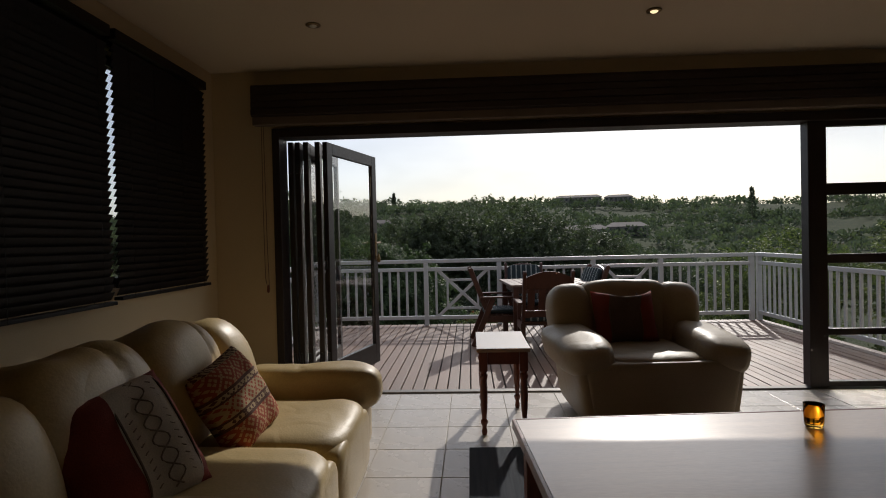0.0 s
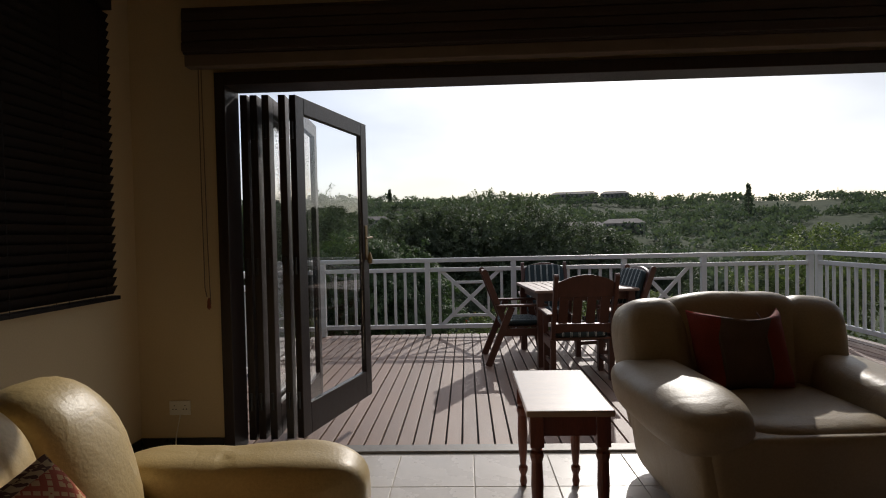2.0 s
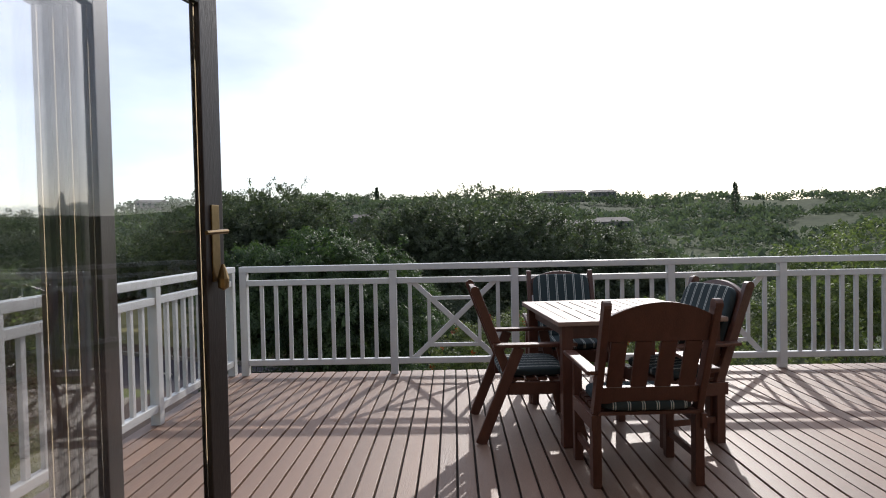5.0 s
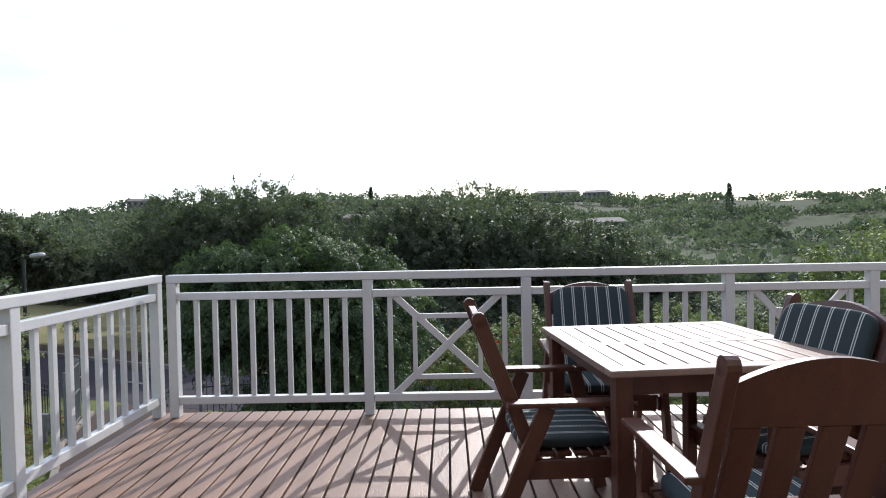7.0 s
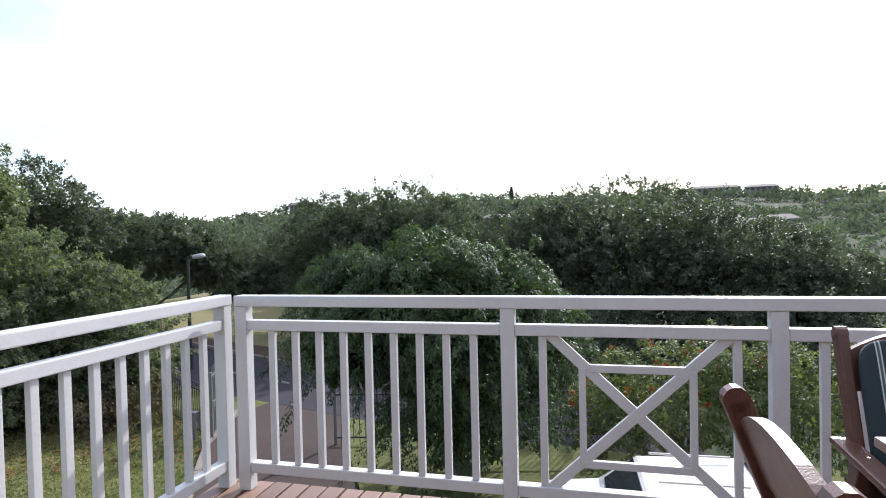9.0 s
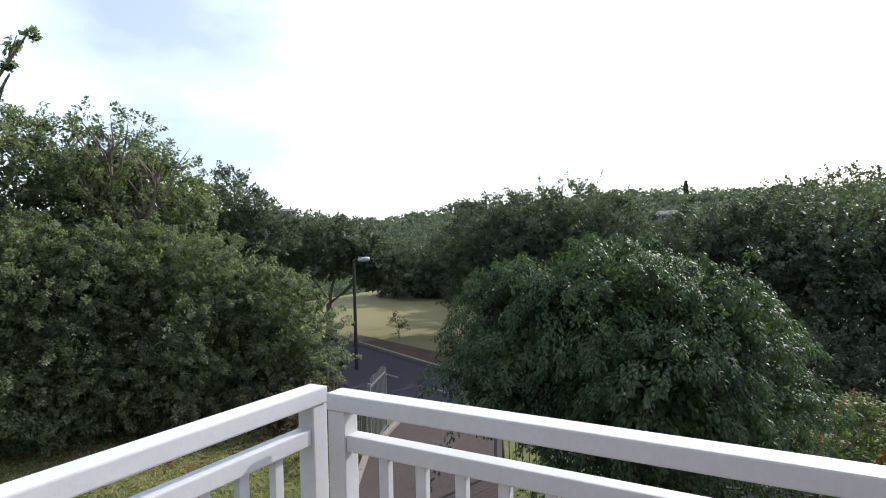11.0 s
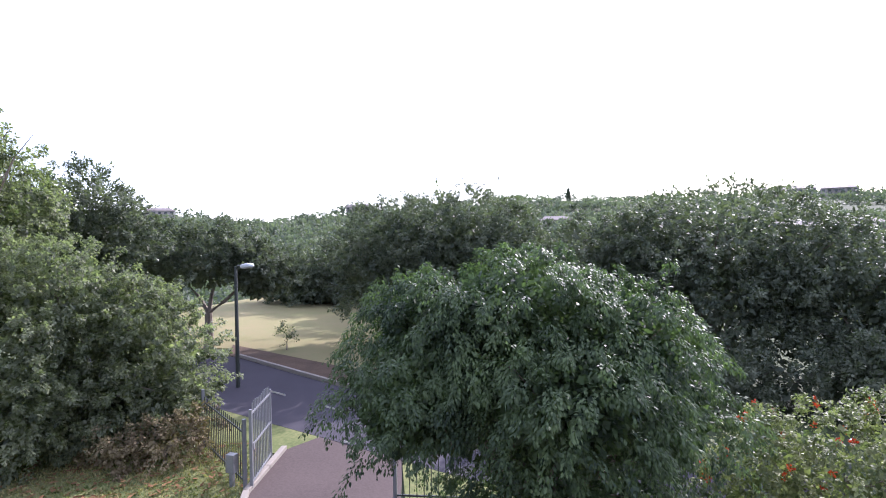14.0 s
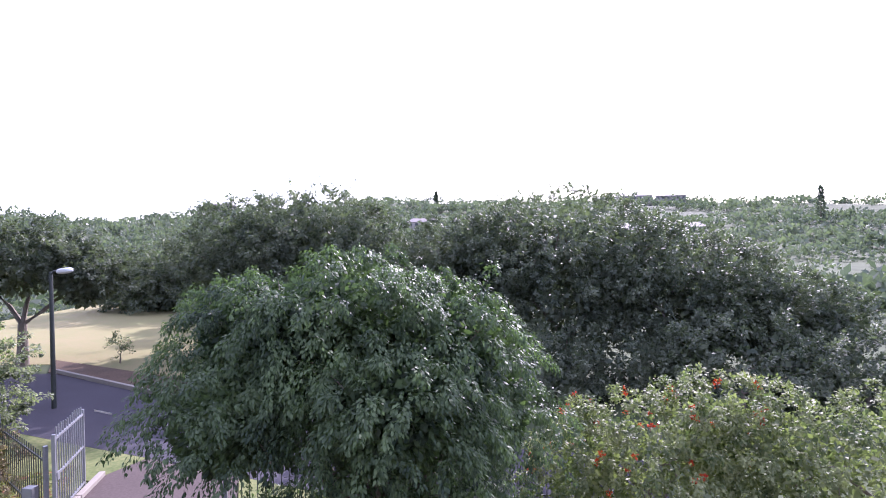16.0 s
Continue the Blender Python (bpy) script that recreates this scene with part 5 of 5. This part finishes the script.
# flowering shrubs in front of the deck
SHRUB = "flowering shrub with pale green leaves and red blooms"
for x, y, lob in ((1.3, 18.4, [(0, 0, 1.5, 1.5, 1.2, 1.3), (-1.1, 0.2, 1.2, 1.0, 1.0, 1.1), (0.9, 0.2, 1.9, 1.0, 1.0, 1.0)]), (4.6, 17.9, [(0, 0, 1.7, 1.7, 1.3, 1.3), (-1.5, 0.1, 1.7, 1.2, 1.1, 1.2), (1.5, 0.1, 1.6, 1.5, 1.3, 1.3)])):
    d = tree("flowering_shrub", (x, y), lob, M_LEAF_LIGHT, 700, 60, 0.062, 0.17, SHRUB, droop=0.5, low=-0.8, trunk=0.07, category="shrub", group="flowering shrubs")
    c, o, _ = crown_points(lob, 80 if x < 2 else 4, 22, 0.06, 0.0, 0.0)
    c[:, 2] += 0.16
    f = quads_mesh("blooms", leaf_quads(c, o, 0.045, 0.0), M_PETAL, d)
    f["label"], f["kind"] = "clusters of small red blooms", "stuff"
for x, y, k in ((8.7, 16.6, 1.0), (11.6, 14.6, 1.05)):
    tree("pale_leaved_tree", (x, y), [(0, 0, 3.6 * k, 1.5, 1.4, 1.1), (-0.9, -0.2, 3.0 * k, 1.2, 1.2, 1.1), (0.9, 0.1, 3.1 * k, 1.3, 1.3, 1.1), (0, 0, 1.6, 1.6, 1.5, 1.5)], M_LEAF_LIGHT, 620, 50, 0.085, 0.22, "loose pale-leaved tree standing below the deck's corner", low=-0.6, trunk=0.1, group="pale trees")
tree("sapling", (-17.6, 31.6), [(0, 0, 0.9, 0.25, 0.25, 0.3), (0.15, 0.1, 0.5, 0.2, 0.2, 0.2)], M_LEAF_MID, 40, 24, 0.08, 0.14, "small young tree standing in the dry field", trunk=0.03, inner=0)
# low undergrowth under the trees across the road
for x, y, k in ((-4.9, 27.6, 0.8), (-1.2, 26.9, 1.25), (2.6, 27.6, 0.9), (5.6, 26.6, 1.35), (9.4, 27.4, 1.0), (13.0, 25.5, 1.3)):
    tree("leafy_bush", (x, y), [(0, 0, 0.9 * k, 2.0 * k, 1.3, 1.1 * k), (1.5, 0.2, 0.7, 1.4, 1.1, 0.9), (-1.5, 0.3, 0.8 * k, 1.4, 1.1, 1.0 * k)], M_LEAF_DARK, 340, 40, 0.11, 0.26, "low green undergrowth along the road", low=-0.8, trunk=0.06, category="bush", group="roadside bushes")


# far woods on the valley's slopes, too many to count
def far_woods():
    allq = []
    count = 0
    while count < 4000:
        b = radians(rng.uniform(-80, 55))
        r = 50 + 440 * rng.random() ** 0.8
        x, y = r * math.sin(b), 8 + r * math.cos(b)
        if noise.noise(Vector((x / 55, y / 55, 9))) < -0.26 and r > 110:
            continue
        if x < -2 and y < 62 and x > -40:
            continue
        s = rng.uniform(1.6, 4.2) * (0.8 + r / 900)
        z = land(x, y)
        k = 200 if r < 110 else (80 if r < 220 else 45)
        d = rng.normal(0, 1, (k, 3))
        d /= np.linalg.norm(d, axis=1, keepdims=True)
        d[:, 2] = np.abs(d[:, 2])
        lump = 1 + 0.25 * np.sin(d[:, :1] * 5 + count) * np.cos(d[:, 1:2] * 4 + 2 * count)
        c = np.array([x, y, z + s * 0.3]) + d * s * np.array([1, 1, 0.75]) * lump * rng.uniform(0.7, 1.0, (k, 1))
        allq.append(leaf_quads(c, d, s * (0.24 if k == 200 else 0.36 if k == 80 else 0.48), 0.1, 0.8))
        count += 1
    ob = quads_mesh("far_woods", np.concatenate(allq), M_LEAF_HAZED)
    tagged(ob, "distant scattered trees and scrub on the valley slopes", "woods", kind="stuff")


far_woods()


def norfolk_pine(bearing, r, h):
    b = radians(bearing)
    x, y = r * math.sin(b), 8 + r * math.cos(b)
    z = land(x, y)
    d = thing("norfolk_pine", pose(x, y, z), "tall narrow dark conifer standing on the ridge", "tree", "ridge conifers")
    part("trunk", tube(B(), [(0, 0, 0), (0, 0, h)], [0.4, 0.05], 8), M_BARK, d)
    t = rng.random((700, 1))
    a = rng.uniform(0, 6.28, (700, 1))
    w = (1 - t) * h * 0.22 * (0.7 + 0.3 * np.sin(t * 60)) * rng.uniform(0.3, 1, (700, 1))
    o = np.concatenate([np.cos(a), np.sin(a), 0 * a], axis=1)
    c = o * w
    c[:, 2] = (h * (0.18 + 0.84 * t))[:, 0]
    quads_mesh("crown", leaf_quads(c, o, 1.2, 0.0), M_LEAF_HAZED, d)["kind"] = "stuff"


norfolk_pine(26.2, 330, 17)
norfolk_pine(-7.6, 420, 12)


def far_house(bearing, r, w, storeys, label, roof_h=2.0, lift=0.0):
    b = radians(bearing)
    x, y = r * math.sin(b), 8 + r * math.cos(b)
    d = thing("apartment_building" if storeys > 2 else "far_house", pose(x, y, land(x, y) + lift, 0, 0, -bearing), label, "building", "far buildings")
    H = storeys * 3.0
    part("wall", box(B(), -w / 2, w / 2, -4, 5, -6, H), M_HOUSE, d)
    rf = B()
    v = [rf.verts.new(p) for p in ((-w / 2 - 0.5, -4.6, H), (w / 2 + 0.5, -4.6, H), (w / 2 + 0.5, 5.6, H), (-w / 2 - 0.5, 5.6, H), (-w / 2 + 3, 0.5, H + roof_h), (w / 2 - 3, 0.5, H + roof_h))]
    for f in ((0, 1, 5, 4), (1, 2, 5), (2, 3, 4, 5), (3, 0, 4), (0, 3, 2, 1)):
        rf.faces.new([v[i] for i in f])
    part("roof", rf, M_ROOF, d)
    n = max(3, int(w / 3.2))
    me = mesh_of("window", box(B(), -0.8, 0.8, -4.12, -3.95, 0, 1.5), M_FARGLASS)
    for s in range(storeys):
        for k in range(n):
            o = new("window", me)
            o.parent, o.location = d, (-w / 2 + w * (k + 0.5) / n, 0, 3 * s + 0.8)
    return d


far_house(10.8, 440, 34, 3, "pale three-storey apartment block with tiled roof on the ridge", lift=-2.5)
far_house(14.6, 440, 20, 2, "pale house with tiled roof on the ridge", lift=0)
far_house(11.5, 250, 20, 1, "long low pale building among trees on the slope", lift=0)
far_house(15.5, 260, 18, 2, "pale terraced building with dark openings on the slope", lift=-2)
far_house(-28.0, 455, 22, 1, "pale house among trees on the ridge", lift=3)
far_house(-46.0, 430, 18, 1, "pale house among trees on the ridge", lift=0)
far_house(-9.0, 300, 16, 1, "low pale house among trees on the slope", lift=1)

# ---- pieces of the deck and the floor ----
BOARDS = 65
bw = (DX1 - DX0) / BOARDS
board = mesh_of("deck_board", box(B(), 0.0065, bw - 0.0065, DY0, DY1, DECK_Z - 0.025, DECK_Z, 0.003), M_DECK)
for i in range(BOARDS):
    o = new("deck_board", board)
    o.parent = deck
    o.location = (DX0 + bw * i, 0, 0.0015 * math.sin(i * 2.3))
tile = mesh_of("tile", box(B(), 0.003, 0.397, 0.003, 0.397, -0.012, 0.0, 0.0015), M_TILE)
for i in range(-4, 14):
    for j in range(-16, 1):
        x, y = -0.57 + 0.4 * i, 4.13 + 0.4 * j
        if x + 0.4 > X1 or x < X0 - 0.2 or j < -13:
            continue
        o = new("tile", tile)
        o.parent = floor
        o.location = (x, y, 0.0)
